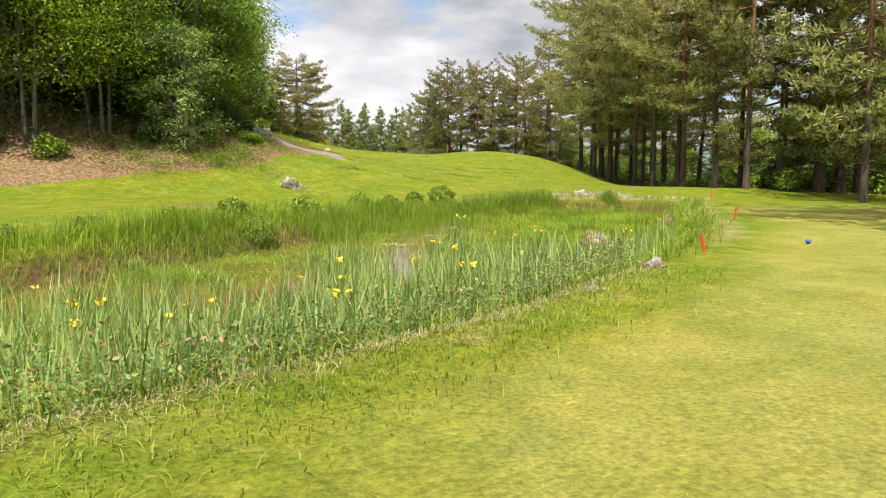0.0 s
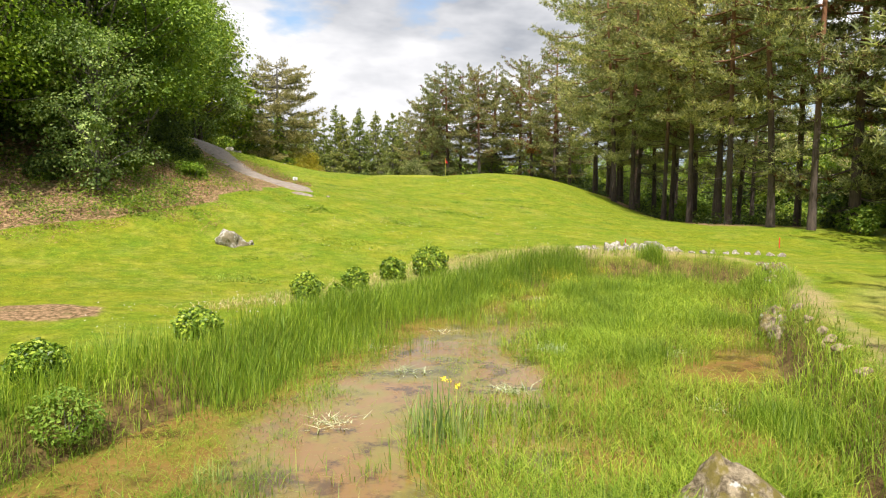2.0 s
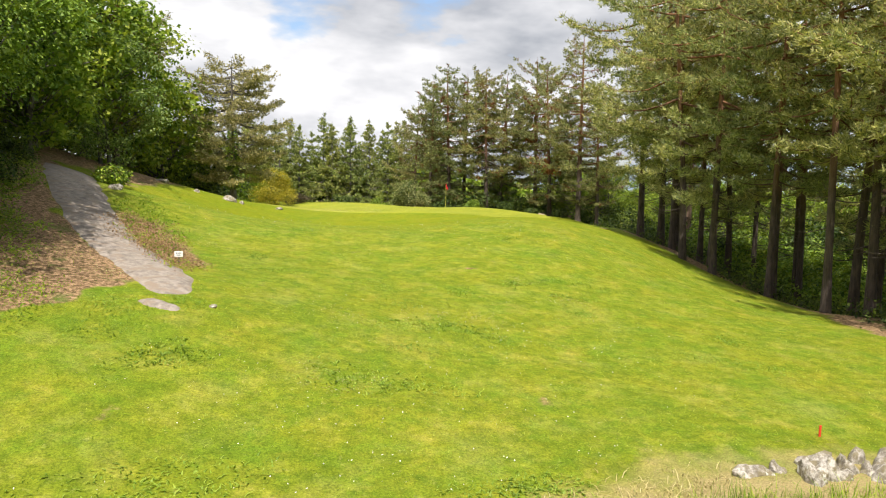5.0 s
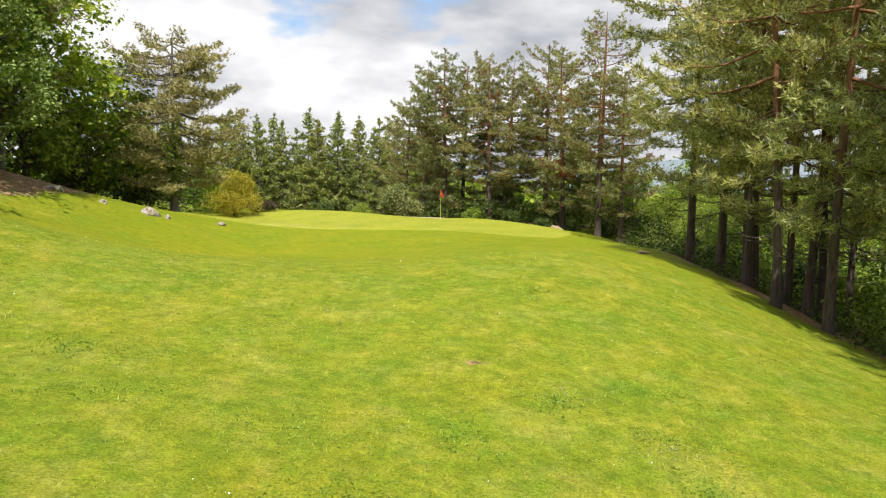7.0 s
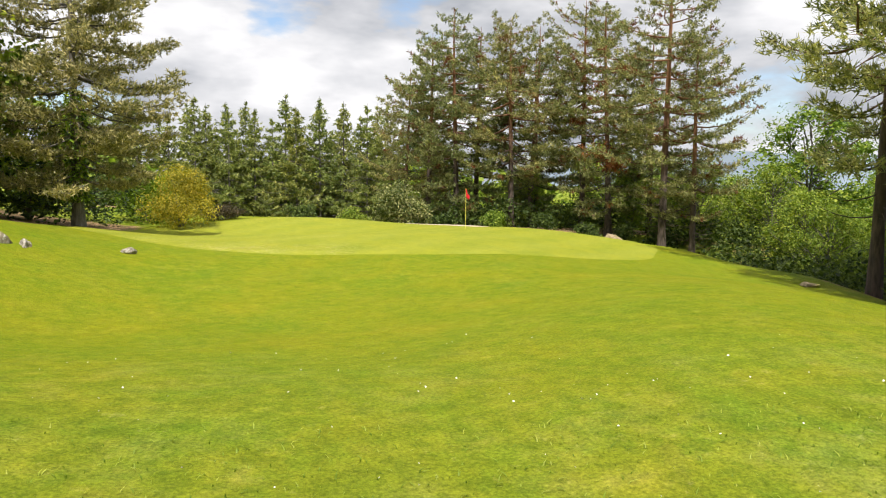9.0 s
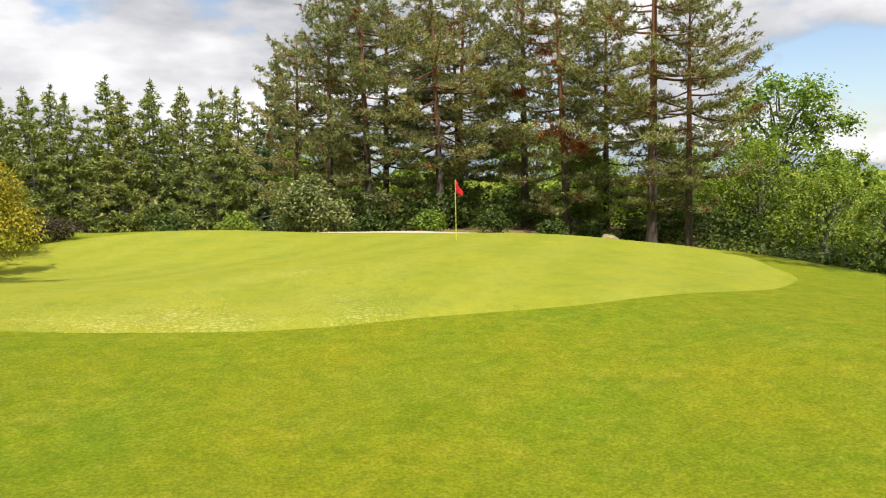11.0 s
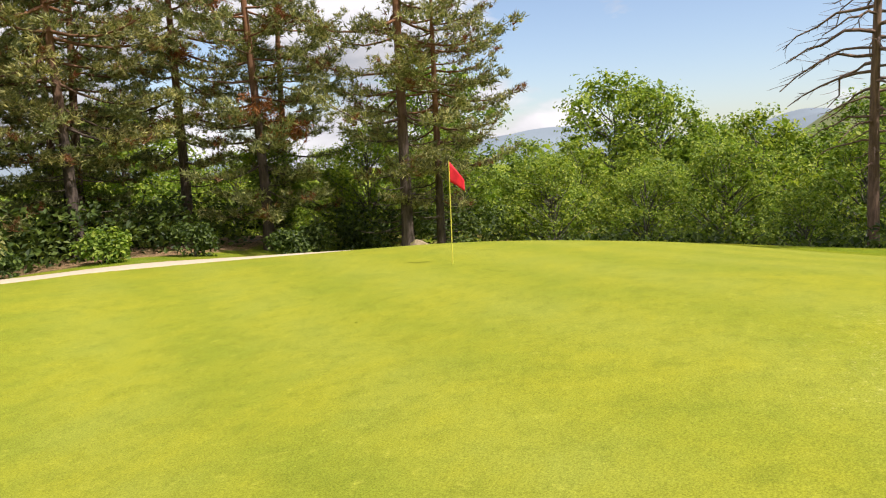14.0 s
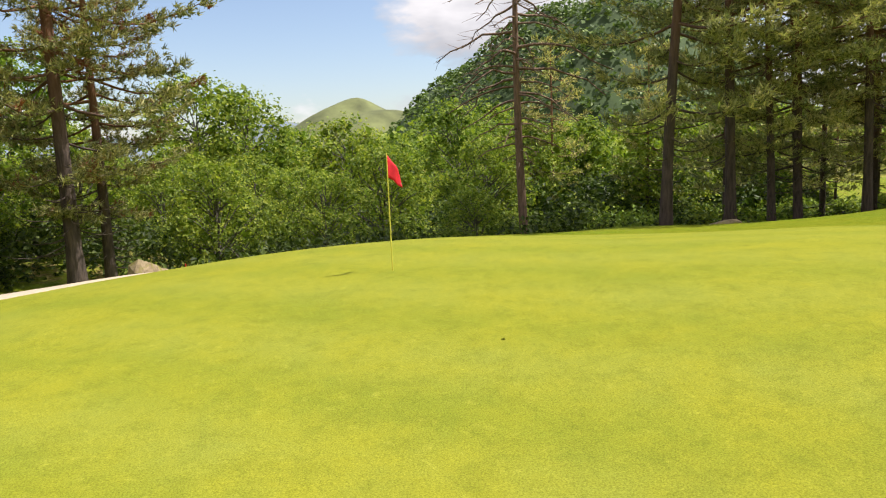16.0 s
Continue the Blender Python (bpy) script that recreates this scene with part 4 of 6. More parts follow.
# dead pine
dead = thing("dead_pine", 24.1, 82.1, label="bare dead pine with reddish trunk and leafless branches", category="tree")
drng = np.random.default_rng(41)
dh = np.linspace(0, 19, 14)
part("trunk", sheet("trunk", *tube(np.stack([0.25 * np.sin(dh * 0.14), 0.12 * np.sin(dh * 0.2), dh], 1), 0.21 * (1 - dh / 19.5) ** 0.8 + 0.02, 10), M_BARK_DEAD), dead)
for k in range(74):
    zz = 4.2 + 14.4 * k / 74 + drng.uniform(-0.1, 0.1)
    u = (zz - 4.2) / 14.4
    L = (1.0 + 3.6 * min(1, u * 3.0)) * (1 - 0.75 * u ** 2) * drng.uniform(0.55, 1.1)
    a = k * 2.4 + drng.uniform(-0.5, 0.5)
    o, sd = np.array([math.cos(a), math.sin(a), 0]), np.array([-math.sin(a), math.cos(a), 0])
    s = np.linspace(0, 1, 6)
    root = np.array([0.25 * math.sin(zz * 0.14), 0.12 * math.sin(zz * 0.2), zz])
    line = root + s[:, None] * L * o + (L * (0.10 * s - 0.42 * s ** 2 + 0.02 * drng.normal(size=6)))[:, None] * np.array([0, 0, 1.0]) + (0.05 * L * drng.normal(size=6) * s)[:, None] * sd
    twigs = [tube(line, (0.026 + 0.012 * L) * (1 - 0.70 * s), 4)]
    for j in range(int(2 + 2 * L)):
        q = drng.uniform(0.3, 0.95)
        p0 = np.array([np.interp(q, s, line[:, c]) for c in range(3)])
        tip = p0 + (o * 0.5 + sd * drng.choice([-1, 1]) * 0.8 + np.array([0, 0, drng.uniform(-0.5, 0.25)])) * L * 0.28 * drng.uniform(0.5, 1.2)
        twigs.append(tube([p0, (p0 + tip) / 2 + drng.normal(size=3) * 0.03, tip], [0.014, 0.011, 0.005], 3))
    part("branch", sheet("branch", *joined([(V, F[:, :]) for V, F in twigs]), M_BARK_DEAD), dead)

# firs along the far side
FIRS = [tree_proto("fir_tree", *pine_meshes(sd, h, r, 0.03, wh, 5, "fir", 0.12, 0.18, 0, (0.50, 0.21, 3), 0.66, False, 0.03), M_BARK_GREY, M_FIR, "dense dark green fir reaching to the ground", group="firs behind the green")
        for sd, h, r, wh in ((51, 18.6, 5.6, 22), (52, 19.6, 5.2, 23), (53, 17.6, 5.8, 21))]
for i in range(32):
    row, k = divmod(i, 16)
    x = -47 + k * 3.2 + rnd.uniform(-0.9, 0.9) + row * 1.1
    plant(FIRS[(i + row) % 3], x, 160 + 6 * row + rnd.uniform(-2.5, 2.5), rnd.uniform(0, 360), rnd.uniform(0.80, 0.97), z=0.0)
plant(tree_proto("spruce_tree", *pine_meshes(54, 21.5, 5.0, 0.03, 25, 5, "fir", 0.1, 0.2, 0, (0.5, 0.2, 5), 0.9, False, 0.0), M_BARK_GREY, M_SPRUCE, "tall dark blue-green spruce with a pointed top"), 5.6, 160, z=0.0)

# broadleaf trees
OAKS = [tree_proto("oak_tree", *broad_meshes(s, h, r, 1.5, lb, lv, 0.34, 0.2, 0.22, lo, core=9), M_BARK_GREY, M_OAK, "full leafy broadleaf tree, bright green", group="broadleaf trees beyond the green")
        for s, h, r, lb, lv, lo in ((61, 14, 5.2, 62, 7400, 0.05), (62, 12, 4.6, 54, 6200, 0.08), (63, 10, 4.4, 46, 5200, 0.08))]
OAK_SPOTS = [(54, 99.5, 0.95), (47, 105, 0.62), (58, 92, 1.0), (44, 95, 0.55), (50, 88, 0.86), (56, 84, 0.92), (46, 80, 0.70), (52, 76, 0.78), (40, 88, 0.52), (38, 100, 0.5), (33, 106, 0.92), (30, 112, 0.5), (36, 116, 0.5),
             (26, 116, 0.5), (42, 110, 0.8), (34, 92, 0.5), (37, 77, 0.6), (42, 72, 0.75), (33, 70, 0.55), (36, 62, 0.7), (40, 55, 0.75), (34, 47, 0.7), 
             (22, 121, 0.8), (14, 126, 0.8), (6, 126, 0.75), (28, 124, 0.8), (20, 108, 0.42), (13, 114, 0.4), (24, 105, 0.5), (28, 102, 0.5), (27, 96, 0.5), (29, 88, 0.55), (25.5, 91, 0.42), (31, 82, 0.55), (45, 100, 0.6), (51, 94, 0.78), (24, 84.5, 0.35)]
FINE_OAK = tree_proto("oak_tree", *broad_meshes(64, 12, 4.6, 1.5, 70, 10000, 0.26, 0.2, 0.22, 0.06, core=9), M_BARK_GREY, M_OAK, "leafy broadleaf tree with sunlit clumps, bright green", group="broadleaf trees beyond the green")
for i, (x, y, s) in enumerate(OAK_SPOTS):
    plant(FINE_OAK if x < 40 and 81 < y < 117 else OAKS[i % 3], x, y, rnd.uniform(0, 360), s)

plant(tree_proto("willow_tree", *broad_meshes(79, 13.5, 4.2, 1.0, 64, 9000, 0.26, 0.9, 0.2, 0.02, core=8), M_BARK_GREY, M_OAK, "tall feathery light green tree beside the oak"), 53.0, 95.6)

LEAFY = [tree_proto("broadleaf_tree", *broad_meshes(s, h, r, 1.5, lb, lv, 0.28, 0.3, 0.24, lo, core=10), M_BARK_GREY, M_DARKLEAF, lab, group="woodland on the bank")
         for s, h, r, lb, lv, lo, lab in ((71, 11, 4.6, 70, 9500, 0.12, "large dark green broadleaf tree on the bank"), (72, 9.5, 4.0, 50, 7500, 0.2, "leafy broadleaf tree shading the bank"))]
NEARLEAF = tree_proto("broadleaf_tree", *broad_meshes(73, 11, 4.6, 1.5, 90, 58000, 0.115, 0.3, 0.24, 0.12, core=40), M_BARK_GREY, M_DARKLEAF, "large dark green broadleaf tree on the bank", group="woodland on the bank")
for x, y, s in ((-12.0, 40.8, 1.0), (-12.6, 45.5, 1.05), (-14.6, 50.0, 1.0)):
    plant(NEARLEAF, x, y, rnd.uniform(0, 360), s)
for k, x, y, s in ( (0, -17.0, 46.0, 1.1), (1, -16.0, 55.5, 1.1), (0, -20.0, 52.0, 1.15), (1, -18.5, 40.5, 1.2), (0, -22.0, 43.0, 1.1), (1, -24.0, 37.0, 1.2), (0, -20.5, 61.0, 1.0)):
    plant(LEAFY[k], x, y, rnd.uniform(0, 360), s)
AIRY = tree_proto("robinia_tree", *broad_meshes(75, 8.5, 3.8, 2.5, 46, 15500, 0.14, 0.2, 0.10, 0.30, 3), M_BARK_GREY, M_FERN, "airy light-leaved tree with thin pale trunks", group="thin trees at the wood's edge")
for x, y, s in ((-14.4, 36.8, 1.15), (-16.8, 34.2, 1.2), (-20.0, 32.0, 1.25), (-24, 30.5, 1.3), (-18.5, 36.5, 1.3)):
    plant(AIRY, x, y, rnd.uniform(0, 360), s)
PALE = tree_proto("birch_tree", *broad_meshes(77, 6.5, 2.2, 0.8, 34, 9000, 0.13, 0.9, 0.09, 0.05, 2), M_BARK_GREY, M_BIRCH, "pale drooping leafy tree at the wood's edge", group="pale trees on the bank")
plant(PALE, -10.6, 37.6, 0, 1.0)
for k, x, y, s in ((0, -18.2, 66.0, 0.95), (1, -18.4, 72.5, 1.0), (0, -18.6, 79.5, 0.92), (1, -23, 69.0, 1.2), (0, -23.0, 77.0, 1.05), (2, -17.6, 85.0, 0.9), (2, -15.6, 60.5, 0.75), (1, -21, 62.0, 1.1)):
    plant(OAKS[k], x, y, rnd.uniform(0, 360), s, "tall leafy tree above the grassy bank")
plant(PALE, -15.6, 69.5, 80, 1.3, "pale-leaved tree above the path")
for x, y, s in ((-16.5, 90.0, 1.0), (-19.5, 87.0, 1.1), (-23, 82, 1.2)):
    plant(OAKS[2], x, y, rnd.uniform(0, 360), s * 0.6, "leafy tree behind the grassy bank")


def hill(name, cx, cy, rx, ry, top, base, label, mat, seed, turn=0.0, peak=1.5, crowns=0):
    """A far hill; crowns: how many tree crowns clothe it."""
    rng = np.random.default_rng(seed)
    n = 40
    g = np.linspace(-1, 1, n)
    U, W = np.meshgrid(g, g)
    def height(u, w):
        r = np.sqrt(u * u + w * w)
        return base + (top - base) * (np.clip(1 - r * r, 0, 1) ** peak if peak > 0 else np.clip(1.03 - np.sqrt(r * r + 0.004), 0, 1) ** -peak) * (1.0 + 0.18 * np.sin(3 * u + seed) * np.cos(4 * w) + 0.06 * np.sin(11 * u + 7 * w))
    c, s = np.cos(radians(turn)), np.sin(radians(turn))
    def spread(u, w):
        return np.stack([cx + c * u * rx - s * w * ry, cy + s * u * rx + c * w * ry, height(u, w)], -1)
    i = (np.arange(n - 1)[:, None] * n + np.arange(n - 1)[None]).ravel()
    ob = tagged(new(name, sheet(name, spread(U, W).reshape(-1, 3), np.stack([i, i + 1, i + n + 1, i + n], 1), mat)), label, "hill", kind="structure")
    if crowns:
        u, w = rng.uniform(-1, 1, crowns), rng.uniform(-1, 1, crowns)
        P = spread(u, w)
        k = 8
        d = unit(rng.normal(size=(crowns, k, 3))); d[..., 2] = np.abs(d[..., 2])
        r = rng.uniform(2.6, 5.2, (crowns, 1, 1))
        Q = (P[:, None] + d * r * np.array([1, 1, 1.15])).reshape(-1, 3)
        V, F = leaf_cloud(rng, Q, 2.8, 0.3, 0.9, d.reshape(-1, 3))
        tagged(new("hill_woods", sheet("hill_woods", V, F, M_WOODS, False)), "woodland covering the steep hill", "woods", kind="stuff")
    return ob


M_HILL = plain("hill_grass", (0.13, 0.15, 0.055), 0.9, 0.5, 0.02)
M_HILLWOOD = plain("hill_wood_floor", (0.04, 0.07, 0.02), 0.9, 0.4, 0.05)
# blue-grey of the distant air is put into the ridges' base colour
M_FAR = plain("haze_tinted_hills", (0.16, 0.20, 0.24), 0.9, 0.2, 0.004)
hill("wooded_hill", 511, -136, 182, 182, 98, -20, "steep rounded hill clothed in woods", M_HILLWOOD, 3, 0, 1.0, 5200)
hill("grassy_hill", 1487, -64, 255, 255, 148, -20, "bare grassy far hill", M_HILL, 5, 0, -1.15)
hill("distant_ridge", 2700, 80, 560, 480, 102, -40, "distant mountains with haze in their blue colour", M_FAR, 8, 0, 1.2)
hill("distant_ridge", 2580, 890, 600, 620, 105, -40, "distant mountains with haze in their blue colour", M_FAR, 10, 0, 0.9)
hill("distant_ridge", 1400, 2300, 1300, 500, 90, -40, "low wooded ridge with haze in its colour", M_FAR, 9, 0, 0.9)


def far_woods(n, seed):
    """Crowns of the woods that close the view all round."""
    rng = np.random.default_rng(seed)
    a = rng.uniform(radians(-60), radians(150), n)
    r = rng.uniform(85, 150, n)
    x, y = 5 + np.sin(a) * r, 80 + np.cos(a) * r
    c = np.stack([x, y, land(x, y) + rng.uniform(0.5, 6.5, n)], 1)
    k = 46
    d = unit(rng.normal(size=(n, k, 3))); d[..., 2] = np.abs(d[..., 2]) * 1.1 - 0.15
    Q = (c[:, None] + d * rng.uniform(2.2, 4.0, (n, 1, 1))).reshape(-1, 3)
    V, F = leaf_cloud(rng, Q, 1.5, 0.3, 0.8, d.reshape(-1, 3))
    return tagged(new("far_woods", sheet("far_woods", V, F, M_OAK, False)), "distant mixed woods closing the view", "woods", kind="stuff")


far_woods(800, 12)


# ---- flag ----
flag = thing("golf_flag", 5.29, 90.9, land_z(5.29, 90.9), label="red flag on a thin yellow pole in the putting green", category="flag")
part("pole", sheet("pole", *tube([(0, 0, -0.1), (0, 0, 1.1), (0, 0, 2.2)], [0.012, 0.011, 0.010], 8), M_POLE), flag, "yellow pole")
gu, gv = np.meshgrid(np.linspace(0, 1, 12), np.linspace(0, 1, 7))
fx = gu * 0.31
fz = 2.18 - 0.42 * gv * (1 - 0.45 * gu) - 0.40 * gu ** 1.1
fy = 0.05 * np.sin(gu * 8 + gv * 2) * gu
fi = (np.arange(6)[:, None] * 12 + np.arange(11)[None]).ravel()
cl = part("cloth", sheet("cloth", np.stack([fx, fy, fz], -1).reshape(-1, 3), np.stack([fi, fi + 1, fi + 13, fi + 12], 1), M_FLAG), flag, "red cloth")
cl.rotation_euler = (0, 0, radians(-62))
cl.modifiers.new("thick", "SOLIDIFY").thickness = 0.004


# ---- pond plants, stones and small things ----
vr = np.random.default_rng(7)


def scatter(n, cx, cy, rx, ry, turn=0.0, edge=0.6):
    """Points in an uneven oval."""
    a, r = vr.uniform(0, 2 * np.pi, n), vr.uniform(0, 1, n) ** edge
    r = r * (1 + 0.25 * np.sin(3 * a + cx) + 0.15 * np.sin(5 * a + cy))
    u, w = np.cos(a) * r * rx, np.sin(a) * r * ry
    c, s = math.cos(radians(turn)), math.sin(radians(turn))
    return cx + u * c - w * s, cy + u * s + w * c


def along(n, line, spread):
    line = np.asarray(line, float)
    t = vr.uniform(0, len(line) - 1, n)
    x, y = np.interp(t, range(len(line)), line[:, 0]), np.interp(t, range(len(line)), line[:, 1])
    return x + vr.normal(size=n) * spread, y + vr.normal(size=n) * spread


def stand(name, label, category, x, y, height, width, mat, lean=0.2, curve=0.3):
    """A stand of blades growing out of ground or shallow water."""
    z = np.maximum(land(x, y), WATER_Z - 0.12)
    return tagged(new(name, sheet(name, *blades(vr, x, y, z, height, width, lean, curve), mat, False)), label, category, kind="stuff")


def many(*sets):
    return np.concatenate([s[0] for s in sets]), np.concatenate([s[1] for s in sets])


def only(xy, lo=-9.0, hi=9.0):
    d = pond_depth(xy[0], xy[1])
    k = (d > lo) & (d < hi)
    return xy[0][k], xy[1][k]


LANE = [(-0.5, 9.0, 0.8), (0.0, 13.6, 0.8), (0.2, 16.0, 0.7), (0.6, 19.0, 0.6), (1.2, 21.8, 0.7), (1.8, 24.5, 0.8), (2.6, 27.0, 0.7), (3.7, 29.0, 0.6), (5.0, 30.6, 0.5), (7.0, 32.0, 0.2), (9, 35, 0.1)]
NEAR_BANK = [(-7, -0.6), (-3, 2.4), (-0.6, 4.8), (1.3, 7.0), (3.6, 10.2)]
LEFT_BANK = [(-7.4, 11.0), (-5.4, 14.8), (-4.3, 17.2), (-2.8, 21.3), (-1.4, 24.6), (0.4, 28.0), (2.4, 31.3), (5.0, 33.9), (8, 35.4)]
RIGHT_BANK = [(3.9, 10.5), (5.4, 12.9), (7.0, 15.7), (8.2, 18.8), (9.3, 22.2), (10.6, 26.0), (12.3, 30.0), (13.4, 33.4)]

IRIS_LINE = [(-7.0, 2.6), (-4.6, 4.6), (-2.5, 5.9), (-0.2, 7.2), (1.2, 9.3), (2.6, 11.2)]
ix, iy = many(only(along(7600, IRIS_LINE, 0.95), 0.0), only(scatter(380, -0.3, 12.7, 0.7, 0.9), 0.3), only(scatter(800, 1.7, 13.3, 0.8, 1.2), 0.3), only(scatter(130, 3.4, 14.8, 0.4, 0.4), 0.0), only(scatter(620, 5.0, 14.0, 0.9, 0.9), 0.0),
              only(scatter(80, 1.9, 18.8, 0.6, 0.6), 0.2), only(scatter(420, 3.0, 12.6, 1.0, 0.7), 0), only(scatter(360, -3.0, 8.8, 1.3, 1.1), 0))
stand("iris_leaves", "blue-green sword-shaped iris leaves in the pond", "iris", ix, iy, 0.90, 0.021, M_IRIS, 0.13, 0.2)
bx0, by0 = only(along(3200, LEFT_BANK[:4], 0.7), -1.5)
stand("bank_sedge", "short yellow-green sedge on the low bank", "sedge", bx0, by0, 0.34, 0.015, M_SEDGE, 0.5, 0.7)
sx, sy = only(many(along(420, IRIS_LINE, 0.9), scatter(60, -1.5, 13, 2.2, 3.5)), 0.1)
stand("dry_reeds", "pale straw-coloured old reed stems among the irises", "reed", sx, sy, 0.6, 0.013, M_STRAW, 0.35, 0.5)
RUSH_LINE = [(-2.0, 20.5), (-0.9, 23.6), (0.15, 26.2), (1.8, 28.8), (3.6, 31.6), (5.4, 33.9), (8, 35.4)]
rx_, ry_ = many(along(26000, RUSH_LINE, 0.42), only(along(5200, LEFT_BANK[:4], 0.4), -0.6), only(scatter(900, 5.6, 27.5, 1.5, 0.8), 0), only(scatter(900, 7.0, 18.8, 0.6, 0.8), 0), only(scatter(900, 7.8, 29.4, 1.6, 0.7), 0), only(scatter(500, 10.2, 33.6, 0.9, 0.5), 0), only(scatter(500, 6.3, 23.2, 0.5, 0.5), 0), only(scatter(900, 0.4, 24.4, 1.2, 1.6, -30), 0.1), only(scatter(600, 2.9, 27.6, 0.9, 1.2), 0.1), only(scatter(1500, 11.0, 34.4, 2.4, 1.2), -0.5), only(scatter(1100, 6.6, 26.2, 1.1, 0.7), 0), only(scatter(1100, 9.6, 26.8, 0.9, 0.8), 0), only(scatter(800, 12.0, 31.2, 0.9, 1.4), 0), only(scatter(1500, 6.7, 31.2, 0.8, 0.7), 0), only(scatter(1600, 8.4, 31.8, 0.9, 0.7), 0), only(scatter(900, 10.7, 36.1, 0.5, 0.4), -1), only(scatter(1200, 7.1, 19.4, 0.6, 0.6), 0))
stand("rushes", "dark green rushes fringing the pond", "rush", rx_, ry_, 0.60, 0.008, M_RUSH, 0.22, 0.2)
gx, gy = many(only(scatter(9000, 5.0, 17.4, 2.7, 4.8, -20), 0.02), only(scatter(5200, 7.6, 26.5, 2.6, 4.8, -22), 0.02), only(scatter(2400, 9.0, 32.6, 3.6, 2.4), 0.05), only(scatter(2500, 3.6, 29.5, 1.6, 3.0, -30), 0.05), only(scatter(5200, 9.6, 32.0, 3.8, 3.8), -0.6), only(along(1200, RIGHT_BANK[2:], 0.5), 0.0), only(scatter(1700, 2.6, 15.4, 1.1, 2.4), 0.05))
def off_lane(x, y):
    """Leaves the open water lane through the pond free of grass."""
    lane = np.array(LANE)
    cx = np.interp(y, lane[:, 1], lane[:, 0])
    w = np.interp(y, lane[:, 1], lane[:, 2]) * (1 + 0.3 * np.sin(y * 2.1) + 0.2 * np.sin(y * 5.3))
    k = (np.abs(x - cx) > w) | (vr.uniform(0, 1, len(x)) < 0.10)
    return x[k], y[k]


gx, gy = many((gx, gy), only(scatter(4200, 7.2, 29.0, 2.6, 3.4, -22), 0.02), only(scatter(2600, 5.4, 23.6, 1.6, 3.0, -22), 0.02))
gx, gy = off_lane(gx, gy)
stand("sedge", "bright green sedge and marsh grass filling the pond", "sedge", np.concatenate([gx, gx + vr.normal(size=len(gx)) * 0.12]), np.concatenate([gy, gy + vr.normal(size=len(gy)) * 0.12]), 0.46, 0.0105, M_SEDGE, 0.40, 0.6)
tx_, ty_ = many(only(scatter(4200, -1.2, 17.0, 2.0, 4.6, -25), 0.1), only(scatter(2000, 3.0, 23.5, 2.2, 4.0, -25), 0.1), only(scatter(900, -4.0, 12.6, 2.2, 2.6), 0.1), only(scatter(2600, 0.2, 22.5, 1.2, 3.5, -30), 0.05), only(scatter(3200, -3.2, 15.4, 1.8, 3.4, -25), 0.0), only(scatter(1500, -5.5, 10.0, 2.4, 2.6), 0.1))
tx_, ty_ = off_lane(tx_, ty_)
stand("water_grass", "thin grass standing in shallow water", "grass", np.concatenate([tx_, tx_ + vr.normal(size=len(tx_)) * 0.1]), np.concatenate([ty_, ty_ + vr.normal(size=len(ty_)) * 0.1]), 0.30, 0.007, M_SEDGE, 0.5, 0.8)
for cx, cy in ((-3.6, 10.2), (-4.6, 11.4), (-2.2, 11.6), (-5.6, 9.0), (-3.0, 13.2), (-1.6, 14.6), (-4.4, 13.6), (-0.9, 10.8), (-6.2, 11.0), (0.9, 16.2), (-1.0, 17.4)):
    ux, uy = only(scatter(70, cx, cy, 0.30, 0.26), 0.1)
    stand("reed_tuft", "small tuft of thin green reeds in open water", "reed", ux, uy, 0.42, 0.012, M_IRIS, 0.35, 0.5)
for cx, cy, n in ((0.3, 19.6, 60), (4.5, 24.0, 75), (1.4, 22.4, 50), (3.2, 21.2, 45), (7.0, 23.8, 55), (6.4, 20.2, 40), (5.4, 30.6, 45), (0.6, 24.3, 40), (2.2, 26.0, 40)):
    ux, uy = scatter(n * 2, cx, cy, 0.34, 0.3)
    stand("bleached_clump", "bleached pale clump of bent leaves in the pond", "reed", ux, uy, 0.26, 0.024, M_PALE, 0.6, 1.0)

# weedy fringe on the near bank, then rank grass round the whole pond
wx, wy = along(1500, NEAR_BANK, 0.30)
wz = land(wx, wy) + vr.uniform(0.02, 0.42, 1500) ** 1.2
tagged(new("bank_weeds", sheet("bank_weeds", *leaf_cloud(vr, np.repeat(np.stack([wx, wy, wz], 1), 9, 0) + vr.normal(size=(13500, 3)) * 0.10, 0.038, 0.3, 0.6), M_BIRCH, False)),
       "nettles and leafy weeds along the pond bank", "weeds", kind="stuff")
wx, wy = along(520, NEAR_BANK, 0.32)
wz = land(wx, wy) + vr.uniform(0.02, 0.40, 520)
tagged(new("dry_weeds", sheet("dry_weeds", *leaf_cloud(vr, np.repeat(np.stack([wx, wy, wz], 1), 8, 0) + vr.normal(size=(4160, 3)) * 0.09, 0.04, 0.3, 0.5), M_DEADFERN, False)),
       "brown withered dock and bramble stems on the bank", "weeds", kind="stuff")
wx, wy = along(350, RIGHT_BANK, 0.3)
wz = land(wx, wy) + vr.uniform(0.0, 0.2, 350)
tagged(new("bank_weeds", sheet("bank_weeds", *leaf_cloud(vr, np.repeat(np.stack([wx, wy, wz], 1), 6, 0) + vr.normal(size=(2100, 3)) * 0.08, 0.04, 0.3, 0.6), M_CLOVER, False)),
       "low leafy weeds along the clay edge of the pond", "weeds", kind="stuff")
ex, ey = many(along(2600, NEAR_BANK, 0.28), along(3000, LEFT_BANK, 0.95), along(1800, RIGHT_BANK, 0.45), along(900, [(5, 34.6), (8, 36.6), (12, 36.8)], 0.4))
